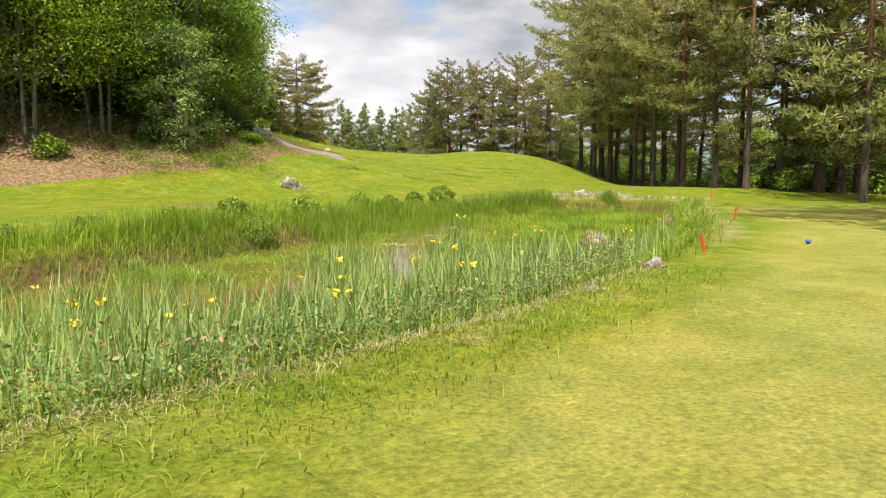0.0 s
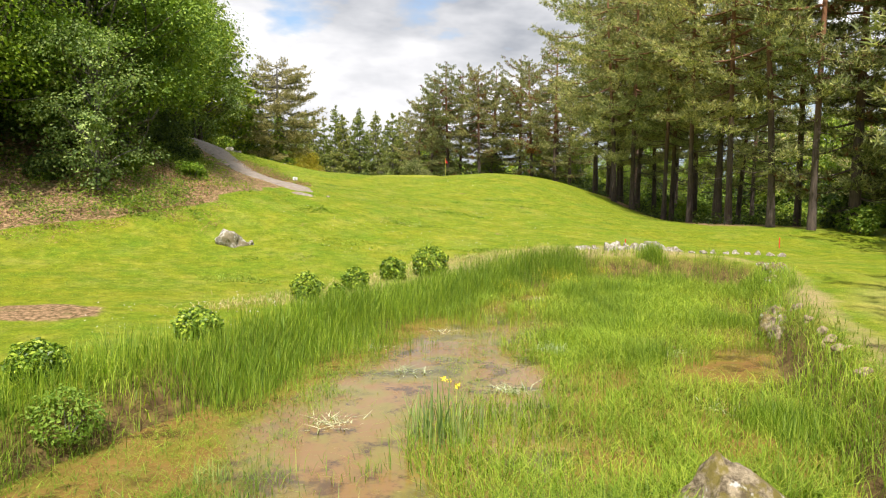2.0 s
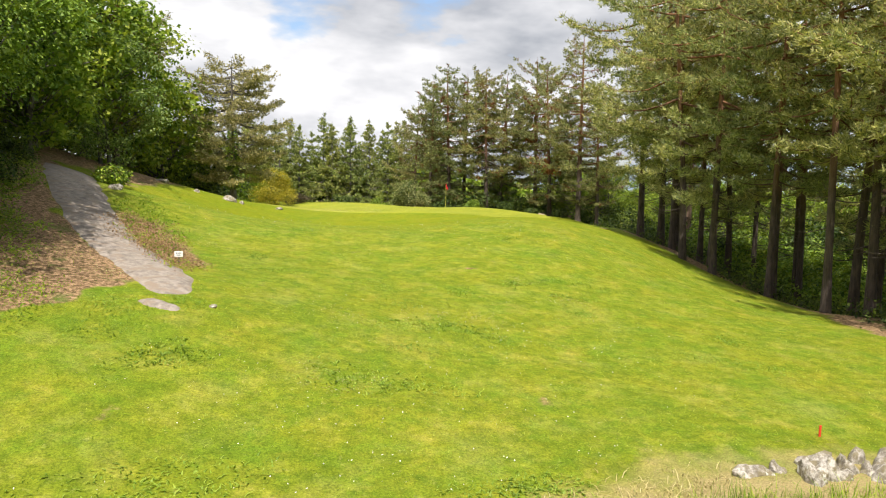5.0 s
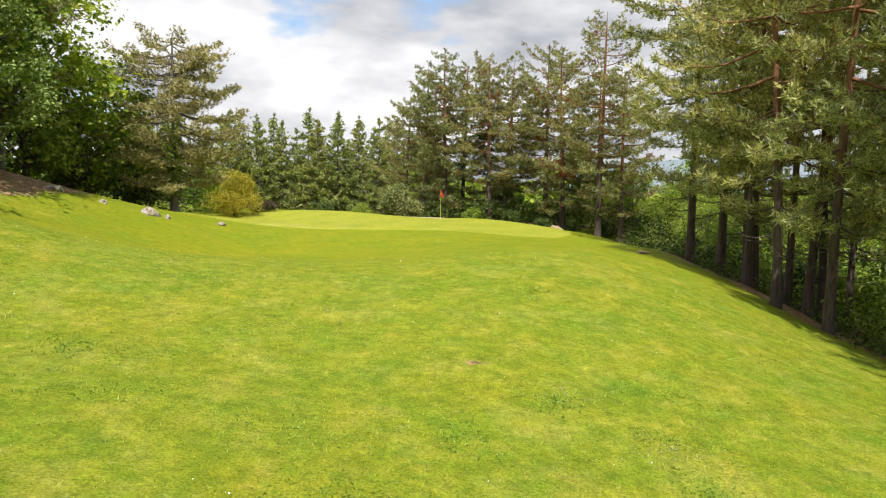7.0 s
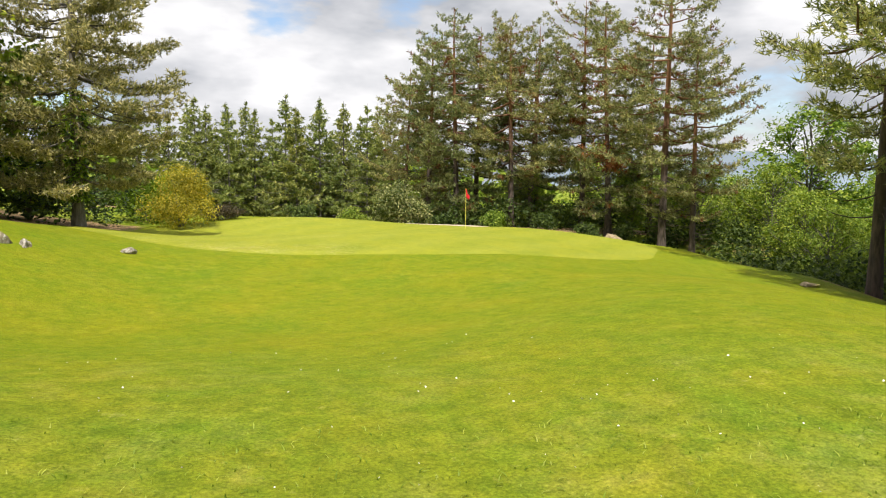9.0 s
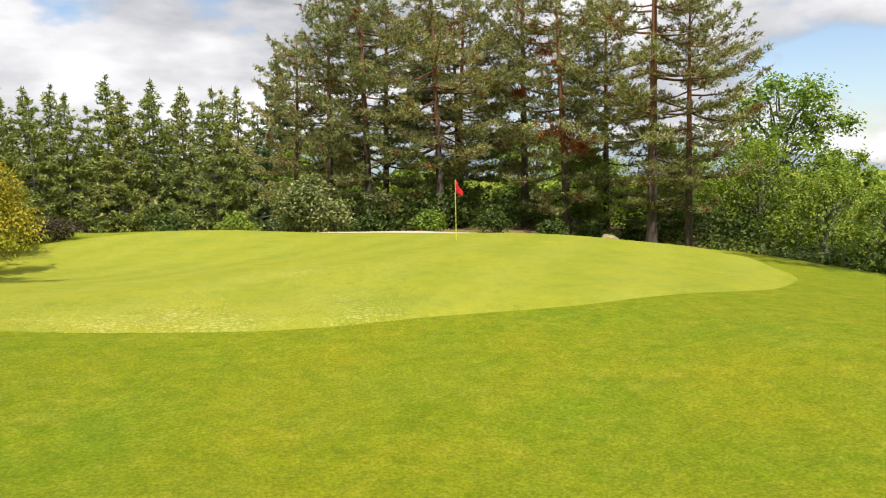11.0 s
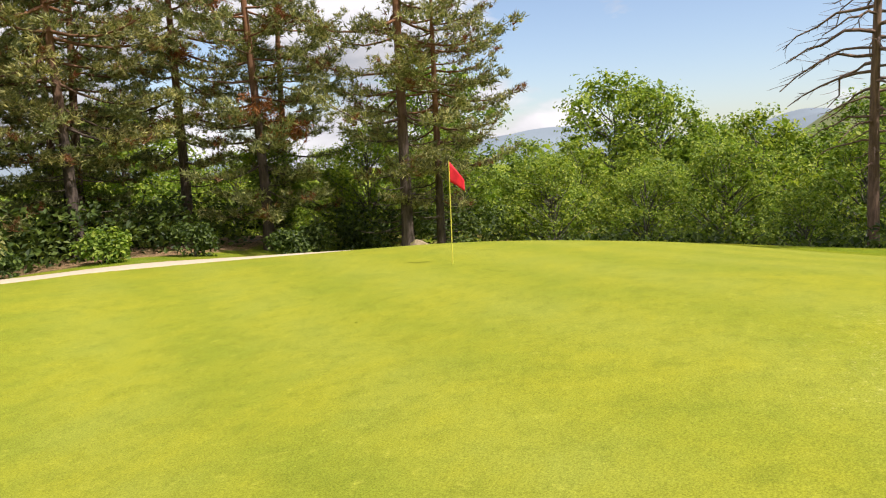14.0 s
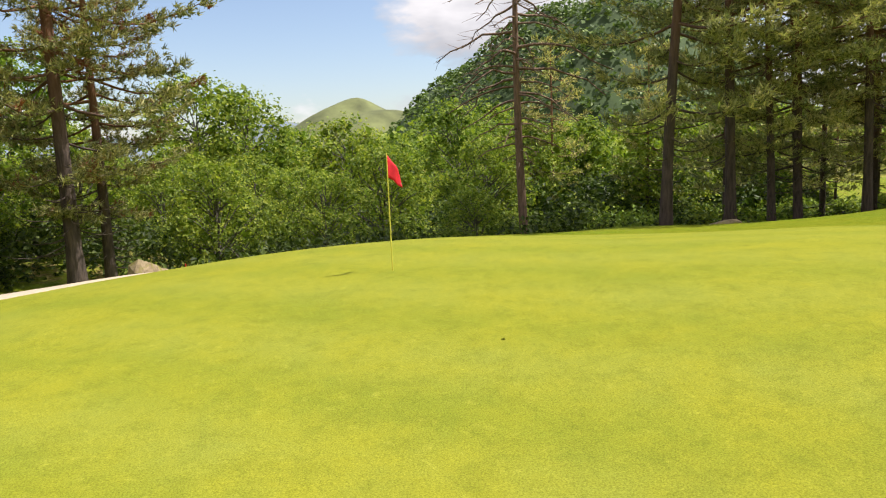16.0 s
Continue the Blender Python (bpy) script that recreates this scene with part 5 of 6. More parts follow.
stand("bank_grass", "rank yellow-green grass along the pond bank", "grass", *only((ex, ey), -0.7, 0.5), 0.30, 0.014, M_TURFBLADE, 0.5, 0.7)
ex, ey = along(6500, NEAR_BANK, 0.20)
stand("bank_straw", "dry straw-coloured grass on the bank edge", "grass", ex + 0.32, ey - 0.32, 0.09, 0.007, M_STRAW, 0.8, 0.9)
ex, ey = along(6500, NEAR_BANK, 0.36)
stand("bank_grass", "longer uncut grass between the bank and the mown lawn", "grass", ex + 0.72, ey - 0.72, 0.11, 0.008, M_TURFBLADE, 0.6, 0.7)

ex, ey = along(2600, [(-3.2, 25.2), (-1.6, 28.2), (0.2, 31.4), (2.2, 34.2), (5.0, 35.6), (8.0, 37.0)], 0.42)
stand("bank_straw", "dry straw-coloured grass round the bushes", "grass", ex, ey, 0.17, 0.014, M_STRAW, 0.7, 0.8)

# short turf blades where the camera passes low
def turf(name, label, n, x0, x1, y0, y1, height, width, mat):
    x, y = vr.uniform(x0, x1, n), vr.uniform(y0, y1, n)
    k = (pond_depth(x, y) < -0.15) & (green_mask(x, y, 0.4) < 0.5)
    stand(name, label, "grass", x[k], y[k], height, width, mat, 0.6, 0.6)


turf("turf_blades", "short mown grass blades beside the pond", 24000, -1, 10, 1.5, 22, 0.042, 0.010, M_TURFBLADE)
turf("turf_blades", "rough grass blades on the slope", 30000, -10, 15, 26, 60, 0.085, 0.013, M_TURFBLADE)
# darker clover tussocks and small white flowers in the slope
tx0, ty0 = many(*[scatter(420, cx, cy, rx0, ry0, tn) for cx, cy, rx0, ry0, tn in ((-1.2, 36.0, 1.6, 0.9, 10), (1.6, 40.4, 1.7, 0.7, 0), (-2.6, 40.0, 1.0, 0.6, 30), (4.4, 36.6, 1.2, 0.5, 0), (3.0, 44.6, 1.6, 0.6, 10), (-3.6, 30.4, 1.2, 0.7, 0))])
stand("clover_patch", "darker tussocks of clover and coarse grass on the slope", "clover", tx0, ty0, 0.10, 0.03, M_CLOVER, 0.8, 0.9)
coarse, straw = [], []
for i in range(46):
    px_, py_ = vr.uniform(-6, 13), vr.uniform(30, 58)
    (coarse if i % 3 else straw).append(scatter(230, px_, py_, vr.uniform(0.5, 1.5), vr.uniform(0.35, 0.8), vr.uniform(-30, 30), 0.7))
cx_, cy_ = only(many(*coarse), -60, -0.8)
stand("coarse_grass", "darker tufts of coarse grass on the slope", "grass", cx_, cy_, 0.085, 0.020, M_CLOVER, 0.8, 0.8)
cx_, cy_ = only(many(*straw), -60, -0.8)
stand("dry_grass", "thin pale dry grass on the slope", "grass", cx_, cy_, 0.07, 0.014, M_STRAW, 0.9, 0.9)
fx0, fy0 = many(scatter(220, -2.6, 24.6, 2.6, 3.0), scatter(240, 1, 38, 5, 3), scatter(160, 5, 44, 5, 4), scatter(300, -4, 62, 8, 10), scatter(120, 6, 58, 5, 5))
fx0, fy0 = only((fx0, fy0), -30, -0.4)
fp = np.stack([fx0, fy0, land(fx0, fy0) + vr.uniform(0.05, 0.10, len(fx0))], 1)
tagged(new("daisies", sheet("daisies", *leaf_cloud(vr, fp, 0.024, 0, 0.9), M_WHITE, False)), "tiny white daisies dotted over the grass", "flowers", kind="stuff")


yx, yy = many(scatter(420, 6.4, 33.2, 0.7, 1.0, 20), scatter(260, 8.3, 34.6, 0.6, 0.5), scatter(160, 4.6, 31.2, 0.5, 0.6))
yp = np.stack([yx, yy, np.maximum(land(yx, yy), WATER_Z) + vr.uniform(0.28, 0.50, len(yx))], 1)
tagged(new("buttercups", sheet("buttercups", *leaf_cloud(vr, yp, 0.019, 0, 0.9), M_PETAL, False)), "small yellow buttercups over the marsh grass", "flowers", kind="stuff")


def bush(name, x, y, w, h, mat, label, group="", leaves=1500, size=0.075, seed=1):
    """A shrub: thin stems, and leaves gathered in uneven lobes."""
    rng = np.random.default_rng(seed)
    d = unit(rng.normal(size=(leaves, 3)))
    if w > 1.6:
        n_lobes = int(7 + 4 * w)
        a, u = rng.uniform(0, 6.28, n_lobes), rng.uniform(0.05, 1, n_lobes)
        rr = np.sqrt(1 - (u * 0.92) ** 2) * rng.uniform(0.35, 0.78, n_lobes)
        C = np.stack([np.cos(a) * rr * w / 2, np.sin(a) * rr * w / 2, h * (0.12 + 0.66 * u)], 1)
        k = rng.integers(0, n_lobes, leaves)
        R = rng.uniform(0.20, 0.34, n_lobes)[k][:, None]
        P = C[k] + d * rng.uniform(0.2, 1, (leaves, 1)) ** 0.5 * R * np.array([w * 0.75, w * 0.75, h * 0.8])
        P[:, 2] = np.abs(P[:, 2])
    else:
        lump = 1 + 0.12 * np.sin(d[:, 0] * 6 + seed) * np.cos(d[:, 1] * 5 + d[:, 2] * 4) + 0.07 * np.sin(d[:, 2] * 9 + d[:, 0] * 7)
        rad = (rng.uniform(0.30, 1.0, leaves) ** 0.30 * lump)[:, None]
        P = d * rad * np.array([w / 2, w / 2, h * 0.5]) + np.array([0, 0, h * 0.48])
        P[:, 2] = np.abs(P[:, 2])
        C = P[:8] * 0.8
    crown = leaf_cloud(rng, P, size, 0.2, 0.62, d)
    wood = joined([tube([(0, 0, -0.05), (c[0] * 0.5, c[1] * 0.5, c[2] * 0.55), tuple(c)], [0.012 + 0.008 * h, 0.008 + 0.004 * h, 0.003], 5) for c in C[:8]])
    b = thing(name, x, y, label=label, category="bush", group=group)
    part("stem", sheet("stem", *wood, M_BARK_GREY), b)
    part("foliage", sheet("foliage", *crown, mat, False), b)
    return b


for i, (x, y, w, h) in enumerate([(2.1, 32.3, 1.2, 1.05), (0.9, 31.45, 0.82, 0.75), (-0.13, 29.8, 0.8, 0.68), (-1.2, 27.5, 0.78, 0.78), (-2.55, 22.6, 0.86, 0.6), (-4.0, 19.6, 0.85, 0.62), (-5.1, 18.2, 0.7, 0.4), (-0.55, 28.7, 0.45, 0.34)]):
    bush("bush", x, y, w, h, M_BUSH, "small rounded glossy green bush beside the pond", "bushes along the pond", 2600 if w > 0.8 else 1500, 0.085, 300 + i)
bush("shrub", -3.1, 18.5, 1.0, 0.8, M_CLOVER, "low pale leafy shrub at the water's edge", "", 1200, 0.06, 311)
for i, (x, y, w, h) in enumerate([(-6.9, 13.4, 0.9, 0.45), (-8.0, 11.6, 1.0, 0.6), (-6.2, 16.0, 0.7, 0.35)]):
    bush("shrub", x, y, w, h, M_DARKLEAF, "dark leafy shrub on the pond bank", "shrubs on the bank", 1300, 0.07, 315 + i)
# the undergrowth here takes the leaf colour darkened for tree shade
for i, (x, y, w, h, mt, lb) in enumerate([(-15.2, 33.2, 1.7, 1.3, M_BUSH, "round green bush on the bank"), (-8.1, 41.3, 1.9, 0.9, M_FERN, "yellow-green shrub at the foot of the bank"), (-10.6, 40.6, 1.2, 0.8, M_FERN, "yellow-green shrub at the foot of the bank"),
                                          (-9.6, 45.0, 2.2, 1.3, M_SHADELEAF, "undergrowth under the trees, leaves coloured dark for shade"), (-11.5, 48.0, 2.6, 1.6, M_SHADELEAF, "undergrowth under the trees, leaves coloured dark for shade"), (-12.0, 50.8, 2.4, 1.5, M_SHADELEAF, "undergrowth under the trees, leaves coloured dark for shade"),
                                          (-12.5, 37.5, 1.6, 1.0, M_SHADELEAF, "undergrowth under the trees, leaves coloured dark for shade"), (-18.0, 33.0, 2.0, 1.1, M_SHADELEAF, "undergrowth under the trees, leaves coloured dark for shade"), (-11.2, 59.0, 1.6, 1.0, M_BUSH, "leafy shrub above the path"),
                                          (-13.6, 55.0, 2.2, 1.4, M_SHADELEAF, "undergrowth under the trees, leaves coloured dark for shade"), (-15.5, 40.5, 2.4, 1.4, M_SHADELEAF, "undergrowth under the trees, leaves coloured dark for shade")]):
    bush("shrub", x, y, w, h, mt, lb, "shrubs on the wooded bank", 1500, 0.12, 330 + i)

# shrubs behind the green
bush("variegated_shrub", 1.9, 104.8, 4.3, 3.6, M_VARIEG, "large shrub with pale variegated leaves behind the green", "", 6500, 0.17, 351)
bush("golden_shrub", -11.2, 97.0, 4.6, 4.0, M_YELLOW, "golden-orange leafy shrub beside the green", "", 9500, 0.12, 352)
bush("golden_shrub", -13.8, 99.5, 4.0, 4.0, M_FERN, "yellow-green leafy shrub beside the green", "", 5500, 0.16, 353)
bush("low_hedge", -9.4, 100.6, 3.2, 1.1, M_HEDGE, "low bronze-leaved hedge behind the green", "", 3500, 0.10, 354)
# two in three carry the leaf colour with shade painted in
for i, (x, y, w, h) in enumerate([(5.4, 107.5, 2.6, 1.3), (9.0, 106.6, 2.2, 1.5), (12.6, 106.0, 2.4, 1.7), (15.2, 103.5, 2.2, 1.4), (-1.5, 108.5, 3.0, 1.6), (-5.5, 107.5, 3.0, 1.5), (18.4, 104.4, 2.2, 1.6), (22.6, 99.0, 2.2, 1.3), (25.5, 95.5, 2.6, 1.5),
                                  (26.5, 90.5, 2.6, 1.6), (27.5, 86.0, 2.8, 1.7), (28.0, 80.0, 2.6, 1.8), (26.8, 75.0, 2.6, 1.8), (27.6, 69.6, 2.8, 1.9), (29.0, 60.6, 2.6, 1.7), (21.0, 104.0, 2.2, 1.6), (23.6, 78.2, 1.8, 1.2)]):
    bush("shrub", x, y, w, h, M_OAK if i % 3 == 1 else M_SHADELEAF, "leafy undergrowth at the wood's edge", "undergrowth round the green", 1500, 0.16, 360 + i)


UNDER = [bush("shrub", x, y, 3.0, 2.2, mt, "leafy undergrowth beneath the pines", "undergrowth beneath the pines", 1900, 0.21, 390 + k) for k, (x, y, mt) in enumerate([(24.5, 66.5, M_OAK), (23.8, 74.5, M_SHADELEAF), (26.5, 82.5, M_OAK)])]
for i in range(22):
    x, y = rnd.uniform(23.5, 31), 44 + i * 2.05
    if 47 < y < 59 and x < 29:
        x += 5.5
    ob = copy_thing(UNDER[i % 3], pose(x, y, land_z(x, y) - 0.1, 0, 0, rnd.uniform(0, 360)))
    ob.scale = (rnd.uniform(0.7, 1.2),) * 3


def rock_mesh(seed, w, d, h, mat, rough=0.22):
    rng = np.random.default_rng(seed)
    bm = bmesh.new()
    bmesh.ops.create_icosphere(bm, subdivisions=3, radius=1.0)
    off = Vector(rng.uniform(0, 50, 3))
    for v in bm.verts:
        n = noise.fractal(v.co * 1.3 + off, 1.0, 2.0, 4) * rough * 1.3 + noise.noise(v.co * 0.9 + off) * 0.5 - 0.12 * abs(noise.noise(v.co * 3.0 + off))
        p = v.co * (1 + n)
        v.co = Vector((p.x * w / 2, p.y * d / 2, p.z * h))
    me = bpy.data.meshes.new("stone")
    bm.to_mesh(me); bm.free()
    me.materials.append(mat)
    for p in me.polygons:
        p.use_smooth = rng.uniform() < 0.35
    return me


def rock(x, y, w, d, h, mat, label, seed, sink=0.15, group="", turn=0.0):
    ob = new("stone", rock_mesh(seed, w, d, h, mat))
    ob.location, ob.rotation_euler = (x, y, land_z(x, y) - sink * h), (0, 0, radians(turn))
    return tagged(ob, label, "stone", group)


def boulder(x, y):
    """The low pyramid-shaped boulder in the pond."""
    ob = new("boulder", rock_mesh(401, 1.5, 1.1, 0.62, M_BOULDER, 0.16))
    for v in ob.data.vertices:
        top = max(0.0, v.co.z / 0.62)
        v.co.x *= 1.0 - 0.72 * top ** 1.1
        v.co.y *= 1.0 - 0.60 * top ** 1.1
        v.co.x -= 0.16 * top
    ob.location = (x, y, 0.16)
    return tagged(ob, "low pyramid-shaped boulder with lichen and moss in the sedge", "boulder")


boulder(5.1, 16.5)
rock(-4.95, 34.8, 1.15, 0.8, 0.42, M_STONE, "pale lichen-covered stone in the grass", 411, 0.1, turn=-15)
rock(-4.25, 34.9, 0.35, 0.3, 0.14, M_STONE, "small pale stone beside a larger one", 412, 0.1)
for i, (x, y, w, d, h, tn) in enumerate([(8.35, 37.4, 0.80, 0.45, 0.24, 10), (8.80, 37.5, 0.34, 0.3, 0.22, 50), (9.35, 37.15, 0.62, 0.5, 0.62, 80), (9.72, 37.25, 0.55, 0.45, 0.46, 20), (10.05, 37.5, 0.45, 0.4, 0.30, 130), (10.40, 37.4, 0.40, 0.35, 0.38, 70),
                                          (10.72, 37.3, 0.85, 0.6, 0.46, 15), (11.15, 37.75, 0.75, 0.5, 0.40, 160), (11.6, 37.6, 0.95, 0.5, 0.34, 170), (12.05, 37.45, 0.62, 0.4, 0.24, 20), (10.5, 37.9, 0.7, 0.4, 0.30, 40), (9.55, 37.65, 0.6, 0.4, 0.36, 5)]):
    rock(x, y, w, d, h, M_STONE, "pale weathered stone of a low outcrop by the pond", 520 + i, 0.38, "stones edging the pond", tn)
for i in range(9):
    rock(12.6 + 0.42 * i, 37.2 - 0.08 * i + rnd.uniform(-0.15, 0.15), rnd.uniform(0.22, 0.4), rnd.uniform(0.16, 0.28), rnd.uniform(0.08, 0.16), M_STONE, "small pale stone on the pond's far edge", 540 + i, 0.15, "stones edging the pond", 47 * i)
for i, (x, y, w, h) in enumerate([(9.7, 24.6, 0.8, 0.30), (10.0, 25.3, 0.95, 0.36), (10.35, 26.1, 0.9, 0.40), (10.7, 26.9, 0.7, 0.28), (12.6, 30.6, 0.7, 0.26), (13.2, 31.6, 0.8, 0.30), (13.7, 32.5, 0.6, 0.24), (13.9, 33.6, 0.7, 0.22)]):
    rock(x, y, w, w * 0.6, h, M_BOULDER, "brown earthy stone in the undercut bank", 560 + i, 0.35, "stones in the undercut bank", 60 + 13 * i)
for i, (x, y, w, h) in enumerate([(9.1, 21.2, 0.40, 0.12), (9.3, 21.9, 0.34, 0.12), (9.6, 22.7, 0.36, 0.12), (10.0, 23.9, 0.34, 0.10), (10.5, 25.3, 0.34, 0.12), (8.6, 19.8, 0.28, 0.10)]):
    rock(x, y, w, w * 0.6, h, M_MOUND, "brown earthy stone at the pond's edge", 440 + i, 0.1, "stones at the clay edge", 30 * i)
rock(4.15, 9.85, 0.34, 0.22, 0.13, M_STONE, "white stone at the lawn's edge", 451, 0.05)
rock(2.75, 7.75, 0.22, 0.14, 0.05, M_STONE, "small pale stone in the grass", 452, 0.0)
rock(-2.4, 43.0, 0.2, 0.2, 0.06, M_STONE, "small pale stone by the path", 453, 0.0)
for i, (x, y, w, h) in enumerate([(-13.2, 71.5, 0.8, 0.25), (-9.6, 73.4, 0.9, 0.3), (-8.9, 73.9, 0.5, 0.2), (-11.4, 72.4, 0.5, 0.18), (-6.9, 76.2, 0.5, 0.16), (-10.4, 57.2, 0.7, 0.25)]):
    rock(x, y, w, w * 0.6, h, M_STONE, "pale stone on the crest of the bank", 460 + i, 0.1, "stones on the bank", 50 * i)
for i, (x, y, w, h) in enumerate([(15.6, 96.8, 2.7, 1.05), (16.7, 96.1, 1.7, 0.85), (16.0, 77.0, 1.0, 0.15)]):
    rock(x, y, w, w * 0.6, h, M_MOUND, "low mound of earth and stone at the green's edge", 470 + i, 0.2, "earth mounds round the green", 25 * i)


def stake(x, y, h, tilt, label):
    s = thing("marker_stake", x, y, land_z(x, y), label=label, category="stake", group="red marker stakes")
    bm = bmesh.new()
    bmesh.ops.create_cube(bm, size=1.0)
    for v in bm.verts:
        v.co = Vector((v.co.x * 0.042, v.co.y * 0.03, (v.co.z + 0.5) * h - 0.05))
    bmesh.ops.bevel(bm, geom=bm.edges[:], offset=0.006, segments=1, affect="EDGES")
    me = bpy.data.meshes.new("post"); bm.to_mesh(me); bm.free(); me.materials.append(M_RED)
    part("post", me, s)
    s.rotation_euler = (radians(tilt * 0.4), radians(tilt), 0)
    return s


for x, y, h, tl in ((5.5, 11.5, 0.37, -9), (9.2, 18.6, 0.38, 3), (10.5, 39.1, 0.28, 2), (17.2, 39.2, 0.5, 0), (14.7, 95.8, 0.5, -4)):
    stake(x, y, h, tl, "leaning red wooden stake in the grass" if abs(tl) > 5 else "short red wooden stake in the grass")

tee = thing("tee_marker", 8.0, 12.9, land_z(8.0, 12.9), label="small blue and dark tee marker on the lawn", category="tee marker")
bm = bmesh.new()
bmesh.ops.create_uvsphere(bm, u_segments=12, v_segments=8, radius=0.045)
for v in bm.verts:
    v.co = Vector((v.co.x * 1.3, v.co.y, max(0.0, v.co.z + 0.05)))
me = bpy.data.meshes.new("cap"); bm.to_mesh(me); bm.free(); me.materials.append(M_BLUE)
part("cap", me, tee, "blue plastic cap")
part("spike", sheet("spike", *tube([(0, 0, -0.08), (0, 0, 0.03)], [0.02, 0.03], 8), M_DARK), tee)

sign = thing("path_sign", -4.6, 47.4, label="small white sign on a short post beside the path", category="sign")
bm = bmesh.new()
bmesh.ops.create_cube(bm, size=1.0)
for v in bm.verts:
    v.co = Vector((v.co.x * 0.25, v.co.y * 0.03, v.co.z * 0.17 + 0.34))
bmesh.ops.bevel(bm, geom=bm.edges[:], offset=0.01, segments=1, affect="EDGES")
me = bpy.data.meshes.new("board"); bm.to_mesh(me); bm.free(); me.materials.append(M_WHITE)
part("board", me, sign, "white board")
bar_v = [(x, -0.019, z) for z0, w in ((0.375, 0.08), (0.315, 0.055)) for x, z in ((-w, z0 - 0.011), (w, z0 - 0.011), (w, z0 + 0.011), (-w, z0 + 0.011))]
part("lettering", sheet("lettering", bar_v, [(0, 1, 2, 3), (4, 5, 6, 7)], M_DARK, False), sign, "two dark bars of lettering")
part("post", sheet("post", *tube([(0, 0.02, -0.1), (0, 0.02, 0.3)], [0.025, 0.025], 8), M_BARK_GREY), sign)
plate = thing("tree_sign", -12.0, 85.25, land_z(-12.0, 85.25) + 1.75, label="small white plate fixed to the old conifer's trunk", category="sign")
bm = bmesh.new()
bmesh.ops.create_cube(bm, size=1.0)
for v in bm.verts:
    v.co = Vector((v.co.x * 0.3, v.co.y * 0.03, v.co.z * 0.22))
bmesh.ops.bevel(bm, geom=bm.edges[:], offset=0.006, segments=1, affect="EDGES")
me = bpy.data.meshes.new("panel"); bm.to_mesh(me); bm.free(); me.materials.append(M_WHITE)
part("panel", me, plate)

# iris flowers, one by one
def iris_flower(seed):
    rng = np.random.default_rng(seed)
    f = thing("iris_flower", 0, 0, 0, label="yellow iris flower on a tall green stem", category="flower", group="yellow irises")
    part("stem", sheet("stem", *tube([(0, 0, -0.1), (0.01, 0, 0.5), (0.0, 0.01, 1.0)], [0.008, 0.007, 0.006], 5), M_IRIS), f)
    P = []
    for k in range(6):
        a = k * 1.047 + rng.uniform(-0.2, 0.2)
        P.append([0.035 * math.cos(a), 0.035 * math.sin(a), 1.02 + (0.03 if k % 2 else -0.01)])
    V, F = leaf_cloud(rng, np.array(P), 0.065, 0.4, 0.7)
    part("flower_head", sheet("flower_head", V, F, M_PETAL, False), f, "yellow petals")
    return f


IRIS = [iris_flower(s) for s in (81, 82, 83)]
fl = only(many(along(26, IRIS_LINE, 0.7), scatter(7, 1.7, 13.3, 0.8, 1.2), scatter(8, 5.0, 14.0, 0.8, 0.8), scatter(3, 1.9, 18.8, 0.5, 0.5), scatter(5, 3.2, 14.2, 0.9, 0.7)), 0.05)
for i, (x, y) in enumerate(zip(*fl)):
    plant(IRIS[i % 3], float(x), float(y), vr.uniform(0, 360), vr.uniform(0.7, 0.95), z=max(land_z(x, y), WATER_Z - 0.1))


def fern(x, y, size, label, mat, seed):
    rng = np.random.default_rng(seed)
    f = thing("fern", x, y, label=label, category="fern", group="ferns")
    for k in range(7):
        a = k * 0.9 + rng.uniform(-0.2, 0.2)
        s = np.linspace(0.12, 1, 16)
        out = np.array([math.cos(a), math.sin(a), 0])
        side = np.array([-math.sin(a), math.cos(a), 0])
        mid = s[:, None] * out * size + (size * (0.9 * s - 0.75 * s ** 2))[:, None] * np.array([0, 0, 1.0])
        V, F = [], []
        for j, (m_, w) in enumerate(zip(mid, 0.24 * size * np.sin(np.clip(s * 1.05, 0, 1) * 2.9) + 0.02)):
            for sg in (-1, 1):
                b = len(V)
                V += [m_, m_ + side * sg * w * 0.6 + out * 0.035 * size, m_ + side * sg * w + out * 0.05 * size - np.array([0, 0, w * 0.2]), m_ + side * sg * w * 0.5 - out * 0.02 * size]
                F.append((b, b + 1, b + 2, b + 3))
        part("frond", sheet("frond", np.array(V), np.array(F), mat, False), f)
    return f


fern(4.5, 11.1, 0.55, "bright green fern at the lawn's edge", M_FERN, 91)
fern(4.2, 10.6, 0.42, "bright green fern at the lawn's edge", M_FERN, 92)

# bracken and brambles over the bank
def bracken(name, label, n, x, y, h, mat, leaf):
    z = land(x, y)
    c = np.stack([x, y, z + vr.uniform(0.05, h, n)], 1)
    P = np.repeat(c, 9, 0) + vr.normal(size=(n * 9, 3)) * np.array([0.16, 0.16, 0.06])
    tagged(new(name, sheet(name, *leaf_cloud(vr, P, leaf, 0.2, 0.4), mat, False)), label, "bracken", kind="stuff")


bx, by = many(scatter(330, -10.0, 39.5, 2.4, 4.5, 30), scatter(90, -8.2, 38.6, 1.0, 2.4, 30), scatter(70, -8.6, 36.6, 1.0, 1.0), scatter(300, -13, 36.0, 4.5, 2.8, -20), scatter(450, -11.0, 45.5, 2.4, 4.0, 25), scatter(500, -13.0, 52.5, 1.6, 5.5, 28))
bracken("bracken", "green bracken and brambles on the bank", len(bx), bx, by, 0.45, M_OAK, 0.13)
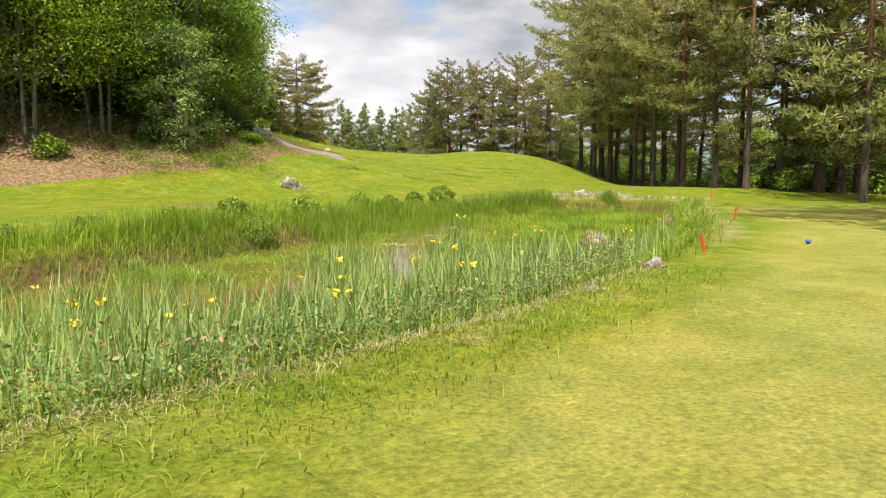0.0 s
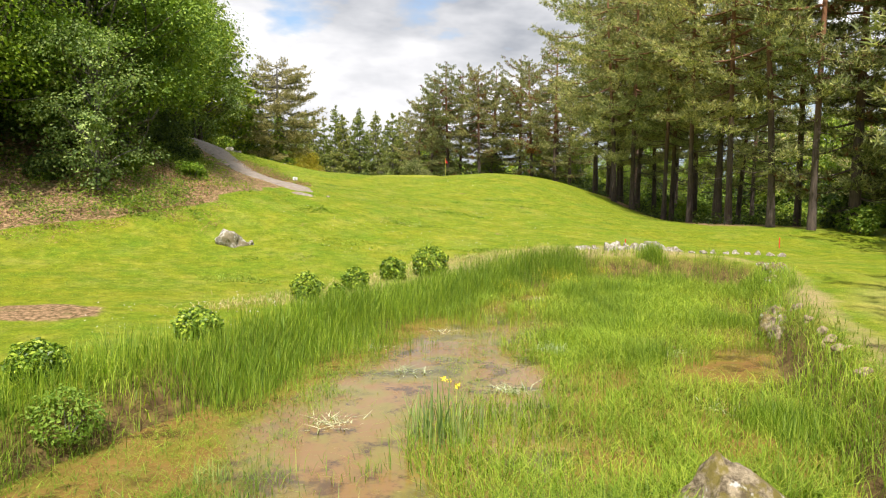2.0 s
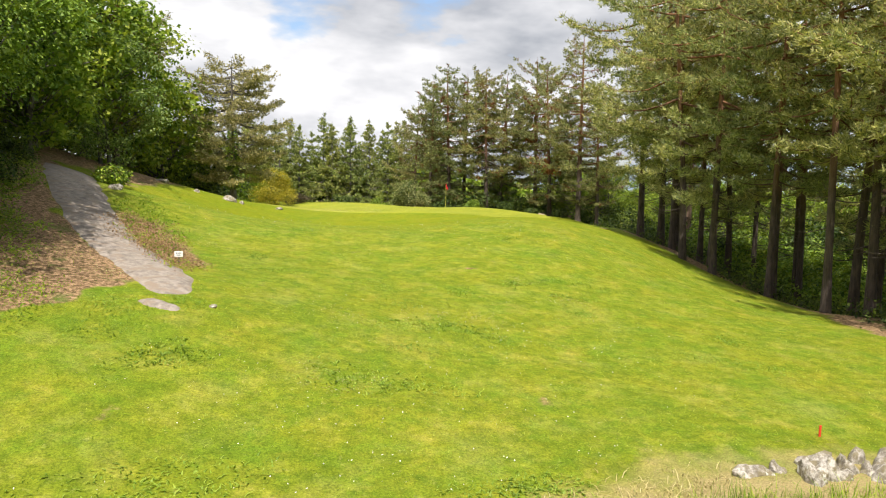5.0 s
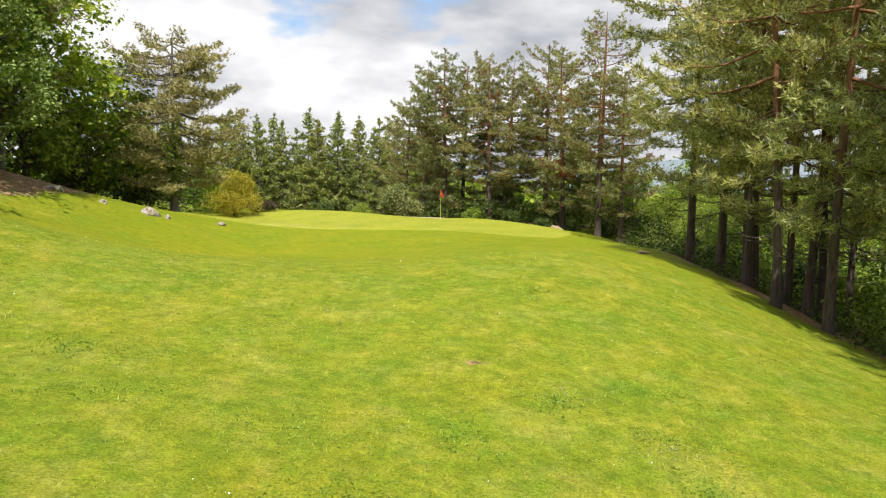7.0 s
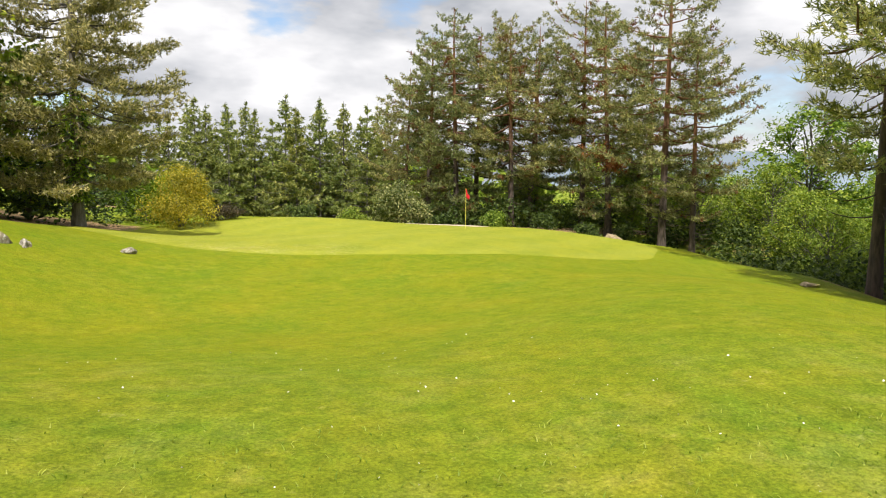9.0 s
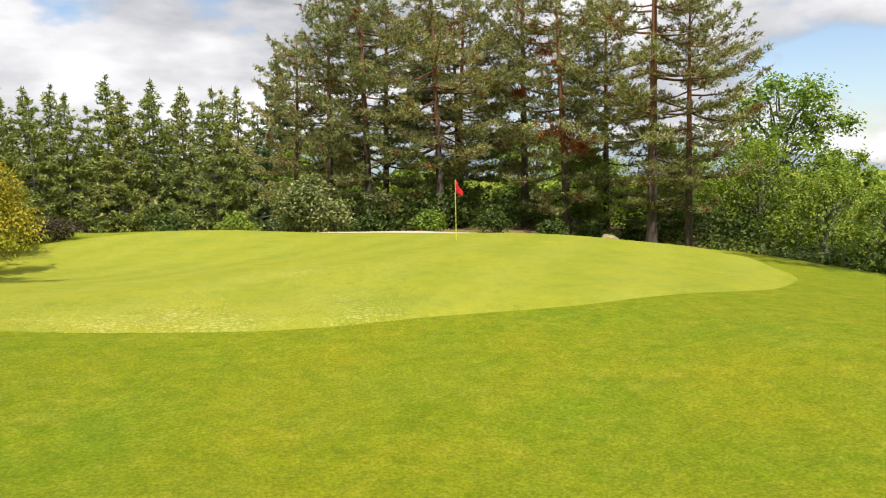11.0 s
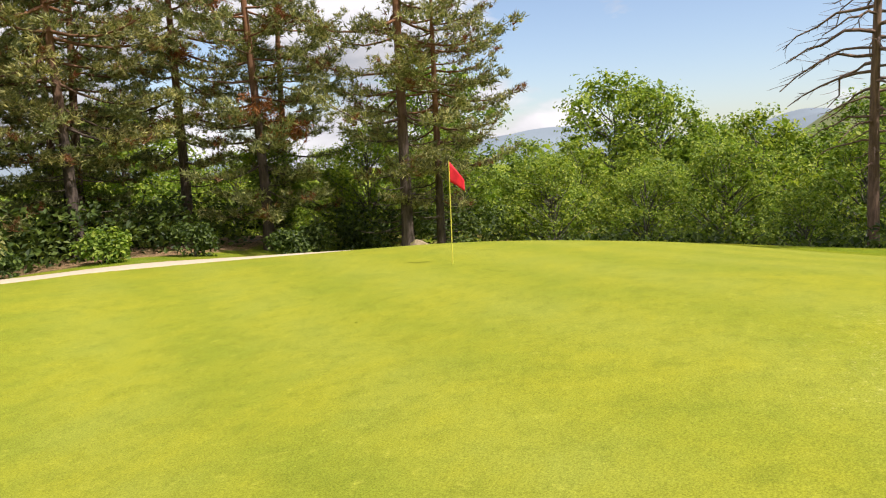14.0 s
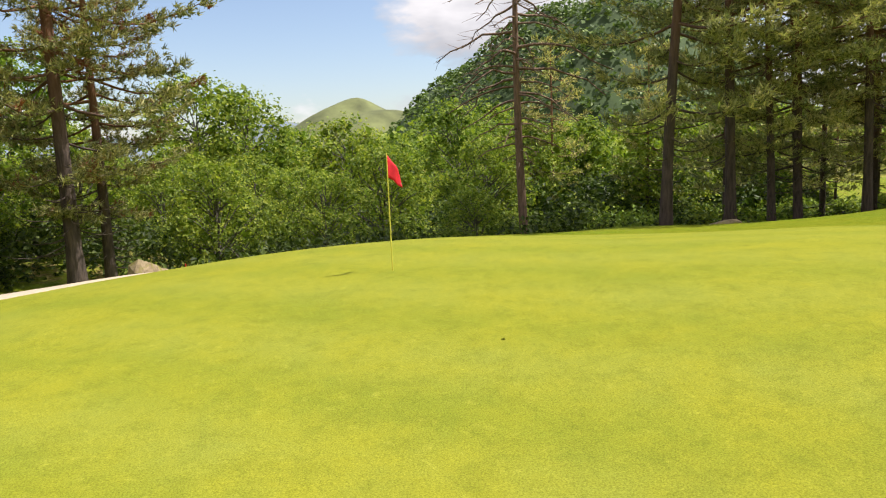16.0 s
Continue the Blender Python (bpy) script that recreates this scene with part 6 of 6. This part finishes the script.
bx, by = many(scatter(130, -8.4, 43.6, 1.7, 2.6, 30), scatter(80, -6.6, 41.4, 1.2, 1.4, 30), scatter(160, -10.2, 47.2, 1.0, 3.0, 25), scatter(60, -9.6, 37.4, 1.6, 1.4))
bracken("bracken", "fresh low bracken over the leaf litter", len(bx), bx, by, 0.24, M_FERN, 0.085)
bx, by = many(scatter(60, -6.1, 49.6, 0.9, 3.4, 32), scatter(80, -7.6, 53.6, 1.0, 3.0, 32))
bracken("bracken", "low green bracken beside the path", len(bx), bx, by, 0.22, M_FERN, 0.10)
bx, by = many(scatter(700, -9.3, 39.0, 2.6, 4.6, 30), scatter(700, -6.3, 50.0, 1.1, 4.2, 32), scatter(300, -8.4, 41.4, 1.6, 2.2, 20), scatter(500, -13.5, 34.5, 5, 2.4, -20))
bracken("dead_bracken", "brown dead bracken and leaf litter on the bank", len(bx), bx, by, 0.12, M_DEADFERN, 0.07)


# pale worn flecks at the green's front edge
qx, qy = many(scatter(3200, -4.0, 79.2, 3.4, 1.3, 4, 0.8), scatter(1900, -0.8, 79.4, 3.2, 1.1, 5, 0.8), scatter(700, -6.2, 80.0, 1.8, 1.6))
inside = green_mask(qx, qy, -0.15) > 0.5
qp = np.stack([qx[inside], qy[inside], land(qx[inside], qy[inside]) + 0.047], 1)
tagged(new("worn_flecks", sheet("worn_flecks", *leaf_cloud(vr, qp, 0.024, 0.0, 0.28, np.tile([[0, 0, 9.0]], (len(qp), 1))), M_WORN, False)), "pale dry flecks of worn turf on the green", "turf", kind="stuff")

# undergrowth filling the drop behind the green and beneath the pines; most has shade painted into its leaf colour
def thicket(name, label, x, y, h, mat, leaf, per=12):
    n = len(x)
    c = np.stack([x, y, land(x, y) + vr.uniform(0.0, h, n) ** 1.0], 1)
    P = np.repeat(c, per, 0) + vr.normal(size=(n * per, 3)) * np.array([0.35, 0.35, 0.28])
    tagged(new(name, sheet(name, *leaf_cloud(vr, P, leaf, 0.3, 0.6), mat, False)), label, "undergrowth", kind="stuff")


tx1, ty1 = vr.uniform(19.5, 34, 2400), vr.uniform(80, 107, 2400)
tk = (tx1 > 20.5 + 1.2 * np.sin(ty1 * 0.6)) & ~((tx1 < 22.5) & (ty1 > 99) & (ty1 < 102))
thicket("undergrowth", "dense green undergrowth below the crest of the green", tx1[tk], ty1[tk], 1.7, M_SHADELEAF, 0.26)
tx1, ty1 = vr.uniform(21.5, 33, 1700), vr.uniform(43, 82, 1700)
tk = (ty1 > 59.5) | (tx1 > 30)
tx1, ty1 = tx1[tk], ty1[tk]
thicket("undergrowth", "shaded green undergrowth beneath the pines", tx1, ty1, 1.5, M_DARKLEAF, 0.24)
tx1, ty1 = vr.uniform(4, 20, 900), vr.uniform(108, 120, 900)
thicket("undergrowth", "green undergrowth behind the bunker, coloured dark for shade", tx1, ty1, 2.0, M_SHADELEAF, 0.28)
tx1, ty1 = vr.uniform(17.6, 24, 900), vr.uniform(48, 82, 900)
tk = tx1 > 18.4 + 0.8 * np.sin(ty1 * 0.5)
thicket("undergrowth", "low undergrowth at the foot of the pines, coloured dark for shade", tx1[tk], ty1[tk], 0.35, M_SHADELEAF, 0.16)
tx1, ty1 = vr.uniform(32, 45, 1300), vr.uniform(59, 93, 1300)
thicket("undergrowth", "dense thicket behind the pines, coloured dark for shade", tx1, ty1, 3.2, M_SHADELEAF, 0.40)
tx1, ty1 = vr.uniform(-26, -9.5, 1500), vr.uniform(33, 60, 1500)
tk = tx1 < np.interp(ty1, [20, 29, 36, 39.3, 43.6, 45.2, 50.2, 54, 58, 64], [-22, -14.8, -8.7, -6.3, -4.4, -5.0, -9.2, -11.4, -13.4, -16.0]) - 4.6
thicket("undergrowth", "undergrowth under the trees on the bank, coloured dark for shade", tx1[tk], ty1[tk], 2.0, M_SHADELEAF, 0.20)
tx1, ty1 = vr.uniform(-24, -13.5, 500), vr.uniform(84, 104, 500)
thicket("undergrowth", "undergrowth behind the old conifer, coloured dark for shade", tx1, ty1, 2.8, M_SHADELEAF, 0.28)
